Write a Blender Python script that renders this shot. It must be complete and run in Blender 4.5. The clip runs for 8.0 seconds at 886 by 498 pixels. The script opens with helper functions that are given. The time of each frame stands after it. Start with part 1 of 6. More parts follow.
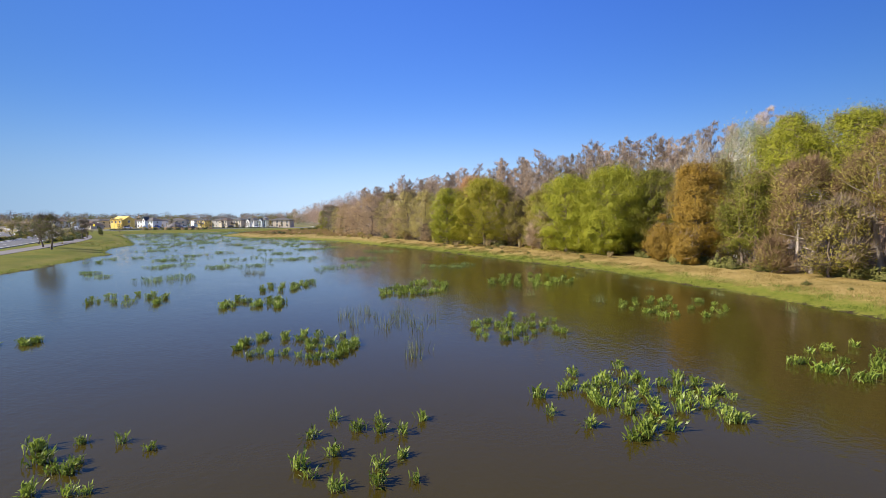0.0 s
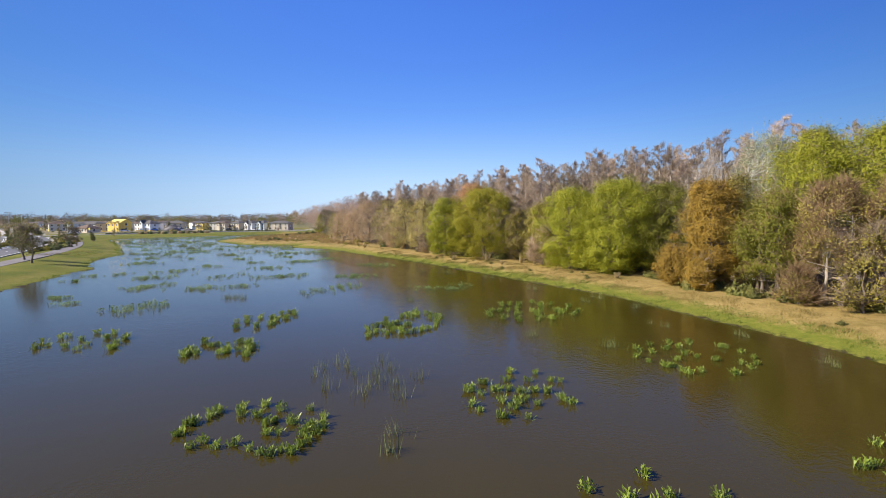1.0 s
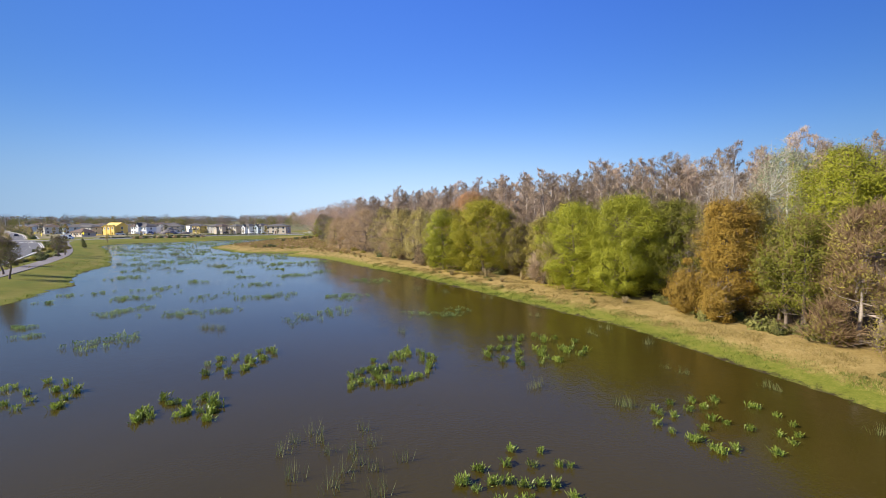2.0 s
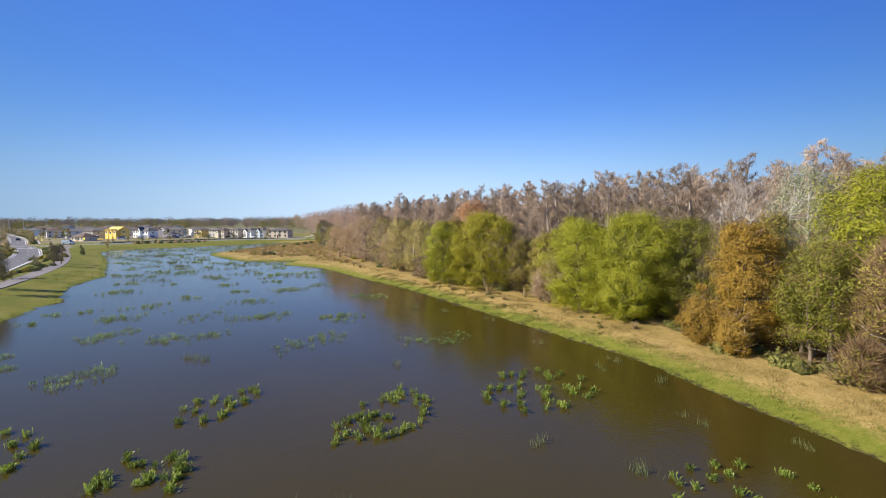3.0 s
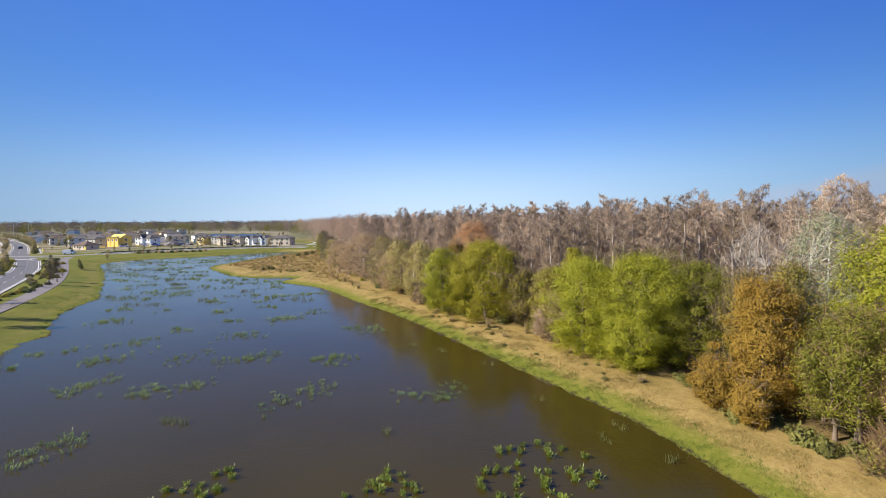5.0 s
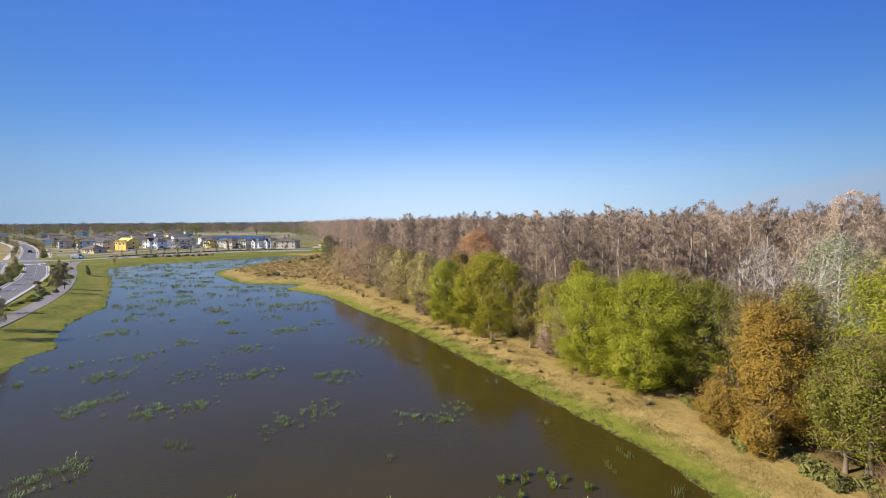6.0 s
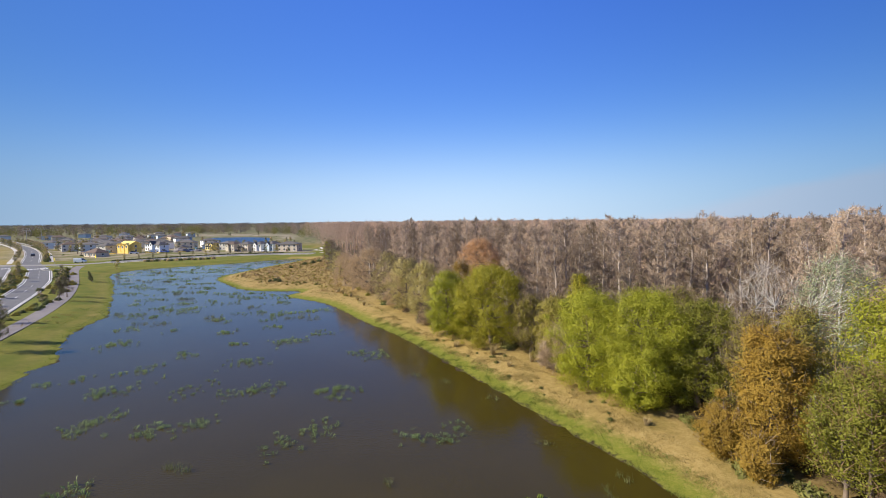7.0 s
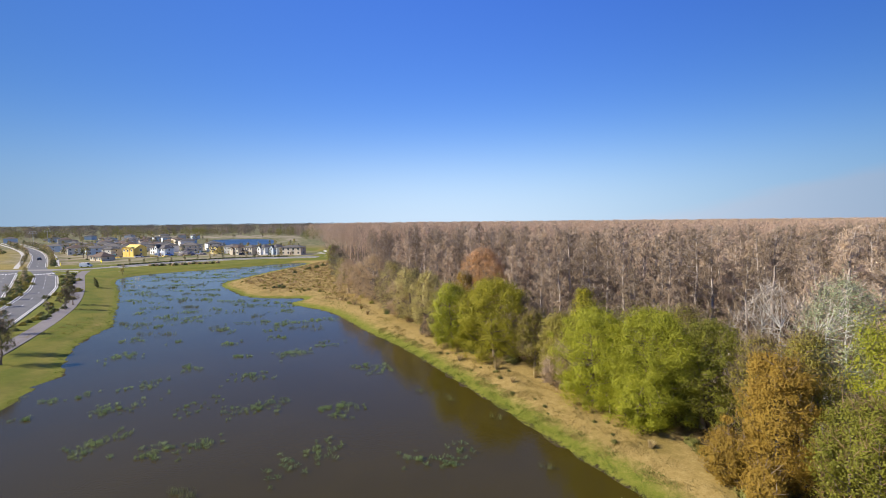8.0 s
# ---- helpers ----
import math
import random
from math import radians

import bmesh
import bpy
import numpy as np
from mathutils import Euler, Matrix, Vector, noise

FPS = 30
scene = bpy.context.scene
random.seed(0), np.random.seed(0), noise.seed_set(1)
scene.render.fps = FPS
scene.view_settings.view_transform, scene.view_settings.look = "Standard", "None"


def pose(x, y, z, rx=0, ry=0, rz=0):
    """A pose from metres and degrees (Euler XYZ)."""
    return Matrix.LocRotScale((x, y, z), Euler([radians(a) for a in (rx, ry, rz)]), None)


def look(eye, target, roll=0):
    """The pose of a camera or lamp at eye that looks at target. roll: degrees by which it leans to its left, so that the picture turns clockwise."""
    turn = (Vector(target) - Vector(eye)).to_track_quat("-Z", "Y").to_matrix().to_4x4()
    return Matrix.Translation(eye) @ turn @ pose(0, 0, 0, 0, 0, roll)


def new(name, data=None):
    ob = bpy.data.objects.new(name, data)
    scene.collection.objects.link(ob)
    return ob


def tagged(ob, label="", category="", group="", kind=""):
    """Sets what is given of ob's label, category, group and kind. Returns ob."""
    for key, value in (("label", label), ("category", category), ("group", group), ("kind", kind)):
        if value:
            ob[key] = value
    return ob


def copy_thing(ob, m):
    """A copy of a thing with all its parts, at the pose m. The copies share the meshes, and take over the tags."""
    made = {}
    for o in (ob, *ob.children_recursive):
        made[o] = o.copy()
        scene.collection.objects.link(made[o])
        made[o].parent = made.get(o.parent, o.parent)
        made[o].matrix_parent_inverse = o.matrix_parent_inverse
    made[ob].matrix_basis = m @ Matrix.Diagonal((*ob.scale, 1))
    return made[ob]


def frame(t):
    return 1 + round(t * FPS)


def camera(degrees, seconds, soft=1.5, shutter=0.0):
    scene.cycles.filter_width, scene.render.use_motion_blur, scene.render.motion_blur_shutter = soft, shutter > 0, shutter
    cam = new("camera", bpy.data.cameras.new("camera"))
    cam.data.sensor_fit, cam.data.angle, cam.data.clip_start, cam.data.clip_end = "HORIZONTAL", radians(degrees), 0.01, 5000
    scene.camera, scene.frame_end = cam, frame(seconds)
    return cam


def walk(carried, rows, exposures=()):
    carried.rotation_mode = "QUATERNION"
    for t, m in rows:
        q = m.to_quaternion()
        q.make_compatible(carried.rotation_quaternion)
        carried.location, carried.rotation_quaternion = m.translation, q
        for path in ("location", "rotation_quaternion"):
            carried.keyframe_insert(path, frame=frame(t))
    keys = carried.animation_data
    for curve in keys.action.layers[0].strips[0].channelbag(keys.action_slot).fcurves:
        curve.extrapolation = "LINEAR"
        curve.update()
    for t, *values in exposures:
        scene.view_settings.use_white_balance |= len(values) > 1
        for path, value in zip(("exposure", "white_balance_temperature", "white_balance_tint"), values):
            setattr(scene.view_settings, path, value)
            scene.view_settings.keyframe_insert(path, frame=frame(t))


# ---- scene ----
cam = camera(90.0, 8.0, 0.6)
EXPOSURE = [(0, 0.90), (4.5, 0.87), (6.0, 0.82), (8.0, 0.78)]
PATH = [
    (0, (-0.793, -0.513, 5.13), (-0.608, 1.474, 4.997), -0.3),
    (0.5, (-0.311, 1.097, 5.991), (-0.13, 3.084, 5.86), -0.4),
    (1, (0.065, 2.633, 7.049), (0.245, 4.62, 6.914), -0.3),
    (1.5, (0.442, 4.27, 8.084), (0.624, 6.257, 7.948), -0.3),
    (3, (1.491, 8.058, 10.838), (1.654, 10.047, 10.707), -0.3),
    (3.5, (1.829, 8.931, 11.793), (1.987, 10.921, 11.665), -0.3),
    (4, (2.059, 9.626, 12.809), (2.217, 11.616, 12.683), -0.3),
    (4.5, (2.304, 10.148, 13.839), (2.459, 12.138, 13.712), -0.3),
    (6, (2.723, 10.865, 16.49), (2.843, 12.857, 16.363), -0.4),
    (6.5, (2.835, 10.953, 17.369), (2.951, 12.946, 17.241), -0.5),
    (7, (2.928, 10.949, 18.239), (3.04, 12.941, 18.111), -0.5),
    (7.5, (3.111, 10.925, 19.064), (3.214, 12.918, 18.94), -0.6),
    (8, (2.973, 11.109, 20.113), (3.069, 13.103, 19.985), -0.6),
]
walk(cam, [(t, look(eye, target, roll)) for t, eye, target, roll in PATH], EXPOSURE)

# world and sun: low clear winter sun from the side of the lawn
SUN_EL, SUN_AZ = 34.0, -99.0
world = bpy.data.worlds.new("clear_sky")
scene.world = world
world.use_nodes = True
wn = world.node_tree
sky = wn.nodes.new("ShaderNodeTexSky")
sky.sky_type = "NISHITA"
sky.sun_disc = False
sky.sun_elevation, sky.sun_rotation = radians(SUN_EL), radians(SUN_AZ)
sky.altitude, sky.air_density, sky.dust_density, sky.ozone_density = 0, 1.0, 0.3, 3.0
lift = wn.nodes.new("ShaderNodeVectorMath")
lift.operation = "ADD"
lift.inputs[1].default_value = (0, 0, 0.05)
wn.links.new(wn.nodes.new("ShaderNodeTexCoord").outputs["Generated"], lift.inputs[0])
wn.links.new(lift.outputs[0], sky.inputs["Vector"])
split, joint = wn.nodes.new("ShaderNodeSeparateColor"), wn.nodes.new("ShaderNodeCombineColor")
wn.links.new(sky.outputs["Color"], split.inputs[0])
# the clear deep blue of the sky: each colour's own contrast
for k, (gain, power) in enumerate(((0.378, 1.30), (0.588, 1.10), (2.05, 0.52))):
    p, g = wn.nodes.new("ShaderNodeMath"), wn.nodes.new("ShaderNodeMath")
    p.operation, g.operation = "POWER", "MULTIPLY"
    p.inputs[1].default_value, g.inputs[1].default_value = power, gain
    wn.links.new(split.outputs[k], p.inputs[0])
    wn.links.new(p.outputs[0], g.inputs[0])
    wn.links.new(g.outputs[0], joint.inputs[k])
# thin bank of high cloud low over the wood
def sky_math(op, p, q=0.0, r=0.0):
    n = wn.nodes.new("ShaderNodeMath")
    n.operation = op
    for s, v in zip(n.inputs, (p, q, r)):
        if isinstance(v, (int, float)):
            s.default_value = v
        else:
            wn.links.new(v, s)
    return n.outputs[0]


way = wn.nodes.new("ShaderNodeTexCoord").outputs["Generated"]
axes = wn.nodes.new("ShaderNodeSeparateXYZ")
wn.links.new(way, axes.inputs[0])
puff = wn.nodes.new("ShaderNodeTexNoise")
puff.inputs["Scale"].default_value, puff.inputs["Detail"].default_value = 5.0, 5.0
stretch = wn.nodes.new("ShaderNodeMapping")
stretch.inputs["Scale"].default_value = (1.0, 1.0, 6.0)
wn.links.new(way, stretch.inputs["Vector"])
wn.links.new(stretch.outputs["Vector"], puff.inputs["Vector"])
bearing = sky_math("ARCTAN2", axes.outputs[0], axes.outputs[1])
edge = sky_math("MULTIPLY", sky_math("SUBTRACT", bearing, 0.42), 0.215)
under = sky_math("SUBTRACT", sky_math("ADD", edge, sky_math("MULTIPLY", sky_math("SUBTRACT", puff.outputs["Fac"], 0.5), 0.035)), axes.outputs[2])
veil = wn.nodes.new("ShaderNodeMapRange")
veil.interpolation_type = "SMOOTHSTEP"
veil.inputs["From Min"].default_value, veil.inputs["From Max"].default_value, veil.inputs["To Max"].default_value = -0.004, 0.030, 0.62
wn.links.new(under, veil.inputs["Value"])


def sky_mix(fac, first, second, kind="MIX"):
    n = wn.nodes.new("ShaderNodeMix")
    n.data_type, n.blend_type = "RGBA", kind
    for s, v in zip((n.inputs[0], n.inputs[6], n.inputs[7]), (fac, first, second)):
        if isinstance(v, float):
            s.default_value = v
        elif isinstance(v, tuple):
            s.default_value = (*v, 1)
        else:
            wn.links.new(v, s)
    return n.outputs[2]


# pale air towards the horizon, the thin cloud, and a lens-like dimming to both sides of straight ahead
haze = sky_math("MULTIPLY", sky_math("EXPONENT", sky_math("MULTIPLY", sky_math("POWER", sky_math("ABSOLUTE", axes.outputs[2]), 2.0), -60.0)), 0.80)
tone = sky_mix(haze, joint.outputs[0], (3.05, 3.8, 4.75))
tone = sky_mix(veil.outputs["Result"], tone, (3.7, 3.9, 4.5))
# lens edge falloff put into the sky colour: dimmer away from straight ahead
side_falloff = sky_math("MINIMUM", sky_math("POWER", sky_math("ABSOLUTE", sky_math("SUBTRACT", axes.outputs[0], 0.04)), 2.0), 0.5)
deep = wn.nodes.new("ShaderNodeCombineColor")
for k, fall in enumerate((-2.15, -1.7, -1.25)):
    wn.links.new(sky_math("POWER", 2.0, sky_math("MULTIPLY", side_falloff, fall)), deep.inputs[k])
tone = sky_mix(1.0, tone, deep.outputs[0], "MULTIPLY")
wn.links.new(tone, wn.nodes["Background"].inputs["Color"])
wn.nodes["Background"].inputs["Strength"].default_value = 0.12
sun_data = bpy.data.lights.new("sun", "SUN")
sun_data.energy, sun_data.angle, sun_data.color = 5.0, radians(0.5), (1.0, 0.90, 0.74)
sun = new("sun", sun_data)
sun.matrix_world = look((math.sin(radians(SUN_AZ)) * math.cos(radians(SUN_EL)) * 100, math.cos(radians(SUN_AZ)) * math.cos(radians(SUN_EL)) * 100, math.sin(radians(SUN_EL)) * 100), (0, 0, 0))

# ---- materials ----


def mat_new(name):
    m = bpy.data.materials.new(name)
    m.use_nodes = True
    nt = m.node_tree
    return m, nt, nt.nodes["Principled BSDF"]


def link(nt, a, b):
    nt.links.new(a, b)


def ramp(nt, fac, stops):
    r = nt.nodes.new("ShaderNodeValToRGB")
    while len(r.color_ramp.elements) < len(stops):
        r.color_ramp.elements.new(0.5)
    for e, (p, c) in zip(r.color_ramp.elements, stops):
        e.position, e.color = p, (*c, 1)
    link(nt, fac, r.inputs["Fac"])
    return r.outputs["Color"]


def noise_tex(nt, scale, detail=4.0, rough=0.6, stretch=None):
    n = nt.nodes.new("ShaderNodeTexNoise")
    n.inputs["Scale"].default_value, n.inputs["Detail"].default_value, n.inputs["Roughness"].default_value = scale, detail, rough
    co = nt.nodes.new("ShaderNodeNewGeometry").outputs["Position"]
    if stretch:
        mp = nt.nodes.new("ShaderNodeMapping")
        mp.inputs["Scale"].default_value = stretch
        link(nt, co, mp.inputs["Vector"])
        co = mp.outputs["Vector"]
    link(nt, co, n.inputs["Vector"])
    return n.outputs["Fac"]


def mix(nt, fac, a, b, kind="MIX"):
    n = nt.nodes.new("ShaderNodeMix")
    n.data_type, n.blend_type = "RGBA", kind
    for sock, v in ((n.inputs[0], fac), (n.inputs[6], a), (n.inputs[7], b)):
        if isinstance(v, (int, float)):
            sock.default_value = v
        elif isinstance(v, tuple):
            sock.default_value = (*v, 1)
        else:
            link(nt, v, sock)
    return n.outputs[2]


def math_node(nt, op, a, b=0.0, clamp=False):
    n = nt.nodes.new("ShaderNodeMath")
    n.operation, n.use_clamp = op, clamp
    for sock, v in ((n.inputs[0], a), (n.inputs[1], b)):
        if isinstance(v, (int, float)):
            sock.default_value = v
        else:
            link(nt, v, sock)
    return n.outputs[0]


def smooth_step(nt, v, lo, hi):
    n = nt.nodes.new("ShaderNodeMapRange")
    n.interpolation_type = "SMOOTHSTEP"
    link(nt, v, n.inputs["Value"])
    n.inputs["From Min"].default_value, n.inputs["From Max"].default_value = lo, hi
    return n.outputs["Result"]


def bump(nt, bsdf, height, strength, distance):
    b = nt.nodes.new("ShaderNodeBump")
    b.inputs["Strength"].default_value, b.inputs["Distance"].default_value = strength, distance
    link(nt, height, b.inputs["Height"])
    link(nt, b.outputs["Normal"], bsdf.inputs["Normal"])


def attr(nt, name):
    n = nt.nodes.new("ShaderNodeAttribute")
    n.attribute_name = name
    return n.outputs["Fac"]


def island(nt):
    return nt.nodes.new("ShaderNodeNewGeometry").outputs["Random Per Island"]


def obj_random(nt):
    return nt.nodes.new("ShaderNodeObjectInfo").outputs["Random"]


def surface(name, a, b, scale=1.0, rough=0.8, grain=0.0, metal=0.0, vary=0.0, spec=0.5):
    """Two-tone surface with coarse stains and fine grain."""
    m, nt, bs = mat_new(name)
    coarse = noise_tex(nt, scale, 5, 0.65)
    fine = noise_tex(nt, scale * 14, 3, 0.6)
    f = math_node(nt, "ADD", math_node(nt, "MULTIPLY", coarse, 0.7), math_node(nt, "MULTIPLY", fine, 0.3))
    col = ramp(nt, f, [(0.32, a), (0.68, b)])
    if vary:
        v = math_node(nt, "ADD", math_node(nt, "MULTIPLY", obj_random(nt), 2 * vary), 1 - vary)
        cv = nt.nodes.new("ShaderNodeCombineColor")
        for k in range(3):
            link(nt, v, cv.inputs[k])
        col = mix(nt, 1.0, col, cv.outputs[0], "MULTIPLY")
    link(nt, col, bs.inputs["Base Color"])
    bs.inputs["Roughness"].default_value, bs.inputs["Metallic"].default_value = rough, metal
    bs.inputs["Specular IOR Level"].default_value = spec
    if grain:
        bump(nt, bs, fine, 0.6, grain)
    return m


def foliage(name, stops, through_light=0.3, rough=0.55, vary=0.25, spec=0.3):
    """Leaves: each one takes its own tone; part of the light passes through."""
    m, nt, bs = mat_new(name)
    r = island(nt)
    patch = noise_tex(nt, 0.45, 3, 0.6)
    f = math_node(nt, "ADD", math_node(nt, "MULTIPLY", r, 0.36), math_node(nt, "MULTIPLY", patch, 0.64))
    col = ramp(nt, f, stops)
    v = math_node(nt, "ADD", math_node(nt, "MULTIPLY", obj_random(nt), 2 * vary), 1 - vary)
    hs = nt.nodes.new("ShaderNodeHueSaturation")
    link(nt, v, hs.inputs["Value"])
    link(nt, col, hs.inputs["Color"])
    col = hs.outputs["Color"]
    link(nt, col, bs.inputs["Base Color"])
    bs.inputs["Roughness"].default_value = rough
    bs.inputs["Specular IOR Level"].default_value = spec
    if through_light:
        tr = nt.nodes.new("ShaderNodeBsdfTranslucent")
        link(nt, col, tr.inputs["Color"])
        mx = nt.nodes.new("ShaderNodeMixShader")
        mx.inputs[0].default_value = through_light
        out = nt.nodes["Material Output"]
        link(nt, bs.outputs[0], mx.inputs[1])
        link(nt, tr.outputs[0], mx.inputs[2])
        link(nt, mx.outputs[0], out.inputs["Surface"])
    return m


def ground_material():
    """Lawn, dry bank grass, green fringe at the water, wood floor and far field by their zones."""
    m, nt, bs = mat_new("ground_cover")
    n1, n2, n3 = noise_tex(nt, 0.18, 5, 0.65), noise_tex(nt, 1.6, 5, 0.7), noise_tex(nt, 9.0, 4, 0.7)
    mixn = math_node(nt, "ADD", math_node(nt, "MULTIPLY", n2, 0.55), math_node(nt, "MULTIPLY", n3, 0.45))
    shore = math_node(nt, "ADD", attr(nt, "shore"), math_node(nt, "MULTIPLY", math_node(nt, "SUBTRACT", n2, 0.5), 2.6))
    lawn = mix(nt, smooth_step(nt, n1, 0.35, 0.7), ramp(nt, mixn, [(0.3, (0.070, 0.090, 0.009)), (0.7, (0.132, 0.146, 0.019))]),
               ramp(nt, mixn, [(0.3, (0.126, 0.124, 0.017)), (0.7, (0.198, 0.178, 0.032))]))
    dry = mix(nt, smooth_step(nt, n1, 0.30, 0.52), ramp(nt, mixn, [(0.28, (0.12, 0.088, 0.023)), (0.5, (0.205, 0.152, 0.045)), (0.72, (0.30, 0.228, 0.082))]),
              ramp(nt, mixn, [(0.28, (0.18, 0.124, 0.039)), (0.5, (0.285, 0.205, 0.070)), (0.72, (0.385, 0.29, 0.118))]))
    fringe = ramp(nt, mixn, [(0.28, (0.080, 0.10, 0.010)), (0.5, (0.140, 0.150, 0.020)), (0.75, (0.23, 0.20, 0.045))])
    litter = ramp(nt, mixn, [(0.3, (0.04, 0.028, 0.015)), (0.7, (0.14, 0.10, 0.058))])
    field = mix(nt, smooth_step(nt, n1, 0.36, 0.60), (0.215, 0.19, 0.11), (0.085, 0.095, 0.035))
    dirt = mix(nt, smooth_step(nt, noise_tex(nt, 0.06, 4, 0.6), 0.45, 0.60), ramp(nt, mixn, [(0.3, (0.20, 0.165, 0.115)), (0.7, (0.34, 0.29, 0.215))]), ramp(nt, mixn, [(0.3, (0.075, 0.085, 0.028)), (0.7, (0.15, 0.15, 0.055))]))
    mud = ramp(nt, mixn, [(0.3, (0.02, 0.014, 0.008)), (0.7, (0.06, 0.042, 0.022))])
    col = mix(nt, smooth_step(nt, shore, 1.1, 3.4), fringe, dry)
    col = mix(nt, math_node(nt, "MULTIPLY", attr(nt, "lawn"), smooth_step(nt, shore, -2.0, 5.0)), col, lawn)
    col = mix(nt, attr(nt, "wood"), col, litter)
    col = mix(nt, attr(nt, "field"), col, field)
    col = mix(nt, attr(nt, "building_site"), col, dirt)
    col = mix(nt, smooth_step(nt, shore, 0.55, -0.1), col, mud)
    link(nt, col, bs.inputs["Base Color"])
    bs.inputs["Roughness"].default_value = 0.95
    bs.inputs["Specular IOR Level"].default_value = 0.15
    bump(nt, bs, mixn, 0.8, 0.12)
    return m


def water_material(name="pond_water", swell=0.095, low=(0.038, 0.029, 0.005), high=(0.048, 0.036, 0.006)):
    m, nt, bs = mat_new(name)
    col = ramp(nt, noise_tex(nt, 0.05, 4, 0.6), [(0.35, low), (0.7, high)])
    link(nt, col, bs.inputs["Base Color"])
    bs.inputs["Roughness"].default_value, bs.inputs["IOR"].default_value = 0.10, 1.30
    a = noise_tex(nt, 2.2, 3, 0.55, (1.0, 0.55, 1.0))
    b = noise_tex(nt, 7.0, 2, 0.5, (0.7, 1.0, 1.0))
    gust = smooth_step(nt, noise_tex(nt, 0.035, 3, 0.6), 0.38, 0.68)
    h = math_node(nt, "ADD", math_node(nt, "MULTIPLY", a, 0.6), math_node(nt, "MULTIPLY", b, 0.4))
    h = math_node(nt, "MULTIPLY", h, math_node(nt, "ADD", math_node(nt, "MULTIPLY", gust, 0.7), 0.3))
    bump(nt, bs, h, 0.35 if swell < 0.1 else 1.0, swell)
    if swell > 0.1:
        bs.inputs["Roughness"].default_value, bs.inputs["Specular IOR Level"].default_value = 0.35, 0.2
    return m


# far pond: the blue of the reflected sky is put into its base colour
M_GROUND, M_WATER, M_WATER_FAR = ground_material(), water_material(), water_material("breezy_sky_tinted_water", 0.45, (0.02, 0.05, 0.11), (0.03, 0.065, 0.13))
M_BARK_PALE = surface("pale_bark", (0.22, 0.18, 0.155), (0.42, 0.36, 0.32), 1.5, 0.9, 0.02, vary=0.25)
M_BARK = surface("brown_bark", (0.09, 0.065, 0.05), (0.22, 0.17, 0.13), 1.5, 0.9, 0.02, vary=0.2)
M_BARK_GREY = surface("grey_bark", (0.25, 0.23, 0.21), (0.48, 0.45, 0.41), 1.5, 0.9, 0.02, vary=0.1)
M_BARK_WHITE = surface("whitish_bark", (0.42, 0.40, 0.37), (0.66, 0.63, 0.59), 1.5, 0.9, 0.02, vary=0.1)
M_TWIG_GREY = foliage("grey_twigs", [(0.25, (0.236, 0.176, 0.123)), (0.5, (0.410, 0.312, 0.224)), (0.75, (0.583, 0.459, 0.338))], 0.38, 0.9, 0.38)
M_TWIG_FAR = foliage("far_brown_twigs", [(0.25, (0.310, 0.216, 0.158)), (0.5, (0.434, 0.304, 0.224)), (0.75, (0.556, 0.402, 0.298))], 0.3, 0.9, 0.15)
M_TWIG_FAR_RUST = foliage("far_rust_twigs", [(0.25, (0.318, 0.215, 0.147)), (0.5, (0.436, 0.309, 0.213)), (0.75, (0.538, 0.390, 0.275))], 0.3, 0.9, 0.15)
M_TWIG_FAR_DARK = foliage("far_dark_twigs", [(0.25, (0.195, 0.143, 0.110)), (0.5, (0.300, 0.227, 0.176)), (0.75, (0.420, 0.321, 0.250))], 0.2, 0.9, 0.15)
M_TWIG_BROWN = foliage("brown_twigs", [(0.25, (0.10, 0.072, 0.05)), (0.5, (0.175, 0.13, 0.09)), (0.75, (0.26, 0.20, 0.145))], 0, 0.9, 0.1)
M_TWIG_RUST = foliage("rust_twigs", [(0.25, (0.185, 0.135, 0.089)), (0.5, (0.294, 0.223, 0.152)), (0.75, (0.378, 0.303, 0.216))], 0.38, 0.9, 0.3)
M_TWIG_RUST_BROWN = foliage("red_brown_twigs", [(0.25, (0.144, 0.092, 0.048)), (0.5, (0.235, 0.154, 0.084)), (0.75, (0.326, 0.225, 0.132))], 0.25, 0.9, 0.12)
M_TWIG_TAN = foliage("tan_twigs", [(0.25, (0.25, 0.185, 0.125)), (0.5, (0.41, 0.31, 0.215)), (0.75, (0.55, 0.43, 0.31))], 0.2, 0.9, 0.1)
M_TWIG_PALE = foliage("pale_twigs", [(0.2, (0.22, 0.19, 0.165)), (0.5, (0.36, 0.315, 0.275)), (0.8, (0.5, 0.45, 0.40))], 0.0, 0.9, 0.1)
# far wood whose colour is darkened for the shade between its trunks
M_WOOD_FAR_SHADE = foliage("far_shade_toned_wood", [(0.25, (0.085, 0.078, 0.066)), (0.5, (0.140, 0.121, 0.106)), (0.75, (0.200, 0.170, 0.148))], 0.2, 0.9, 0.15)
M_GRASS_PALE = foliage("pale_straw", [(0.2, (0.288, 0.211, 0.096)), (0.5, (0.400, 0.312, 0.155)), (0.8, (0.512, 0.421, 0.229))], 0.3, 0.85, 0.1)
M_GRASS_BROWN = foliage("brown_dead_grass", [(0.2, (0.150, 0.099, 0.047)), (0.5, (0.285, 0.192, 0.088)), (0.8, (0.435, 0.305, 0.149))], 0.2, 0.85, 0.1)
M_LEAF_GREEN = foliage("green_leaves", [(0.25, (0.198, 0.213, 0.015)), (0.5, (0.294, 0.303, 0.022)), (0.75, (0.372, 0.367, 0.031))], 0.34, 0.6, 0.1)
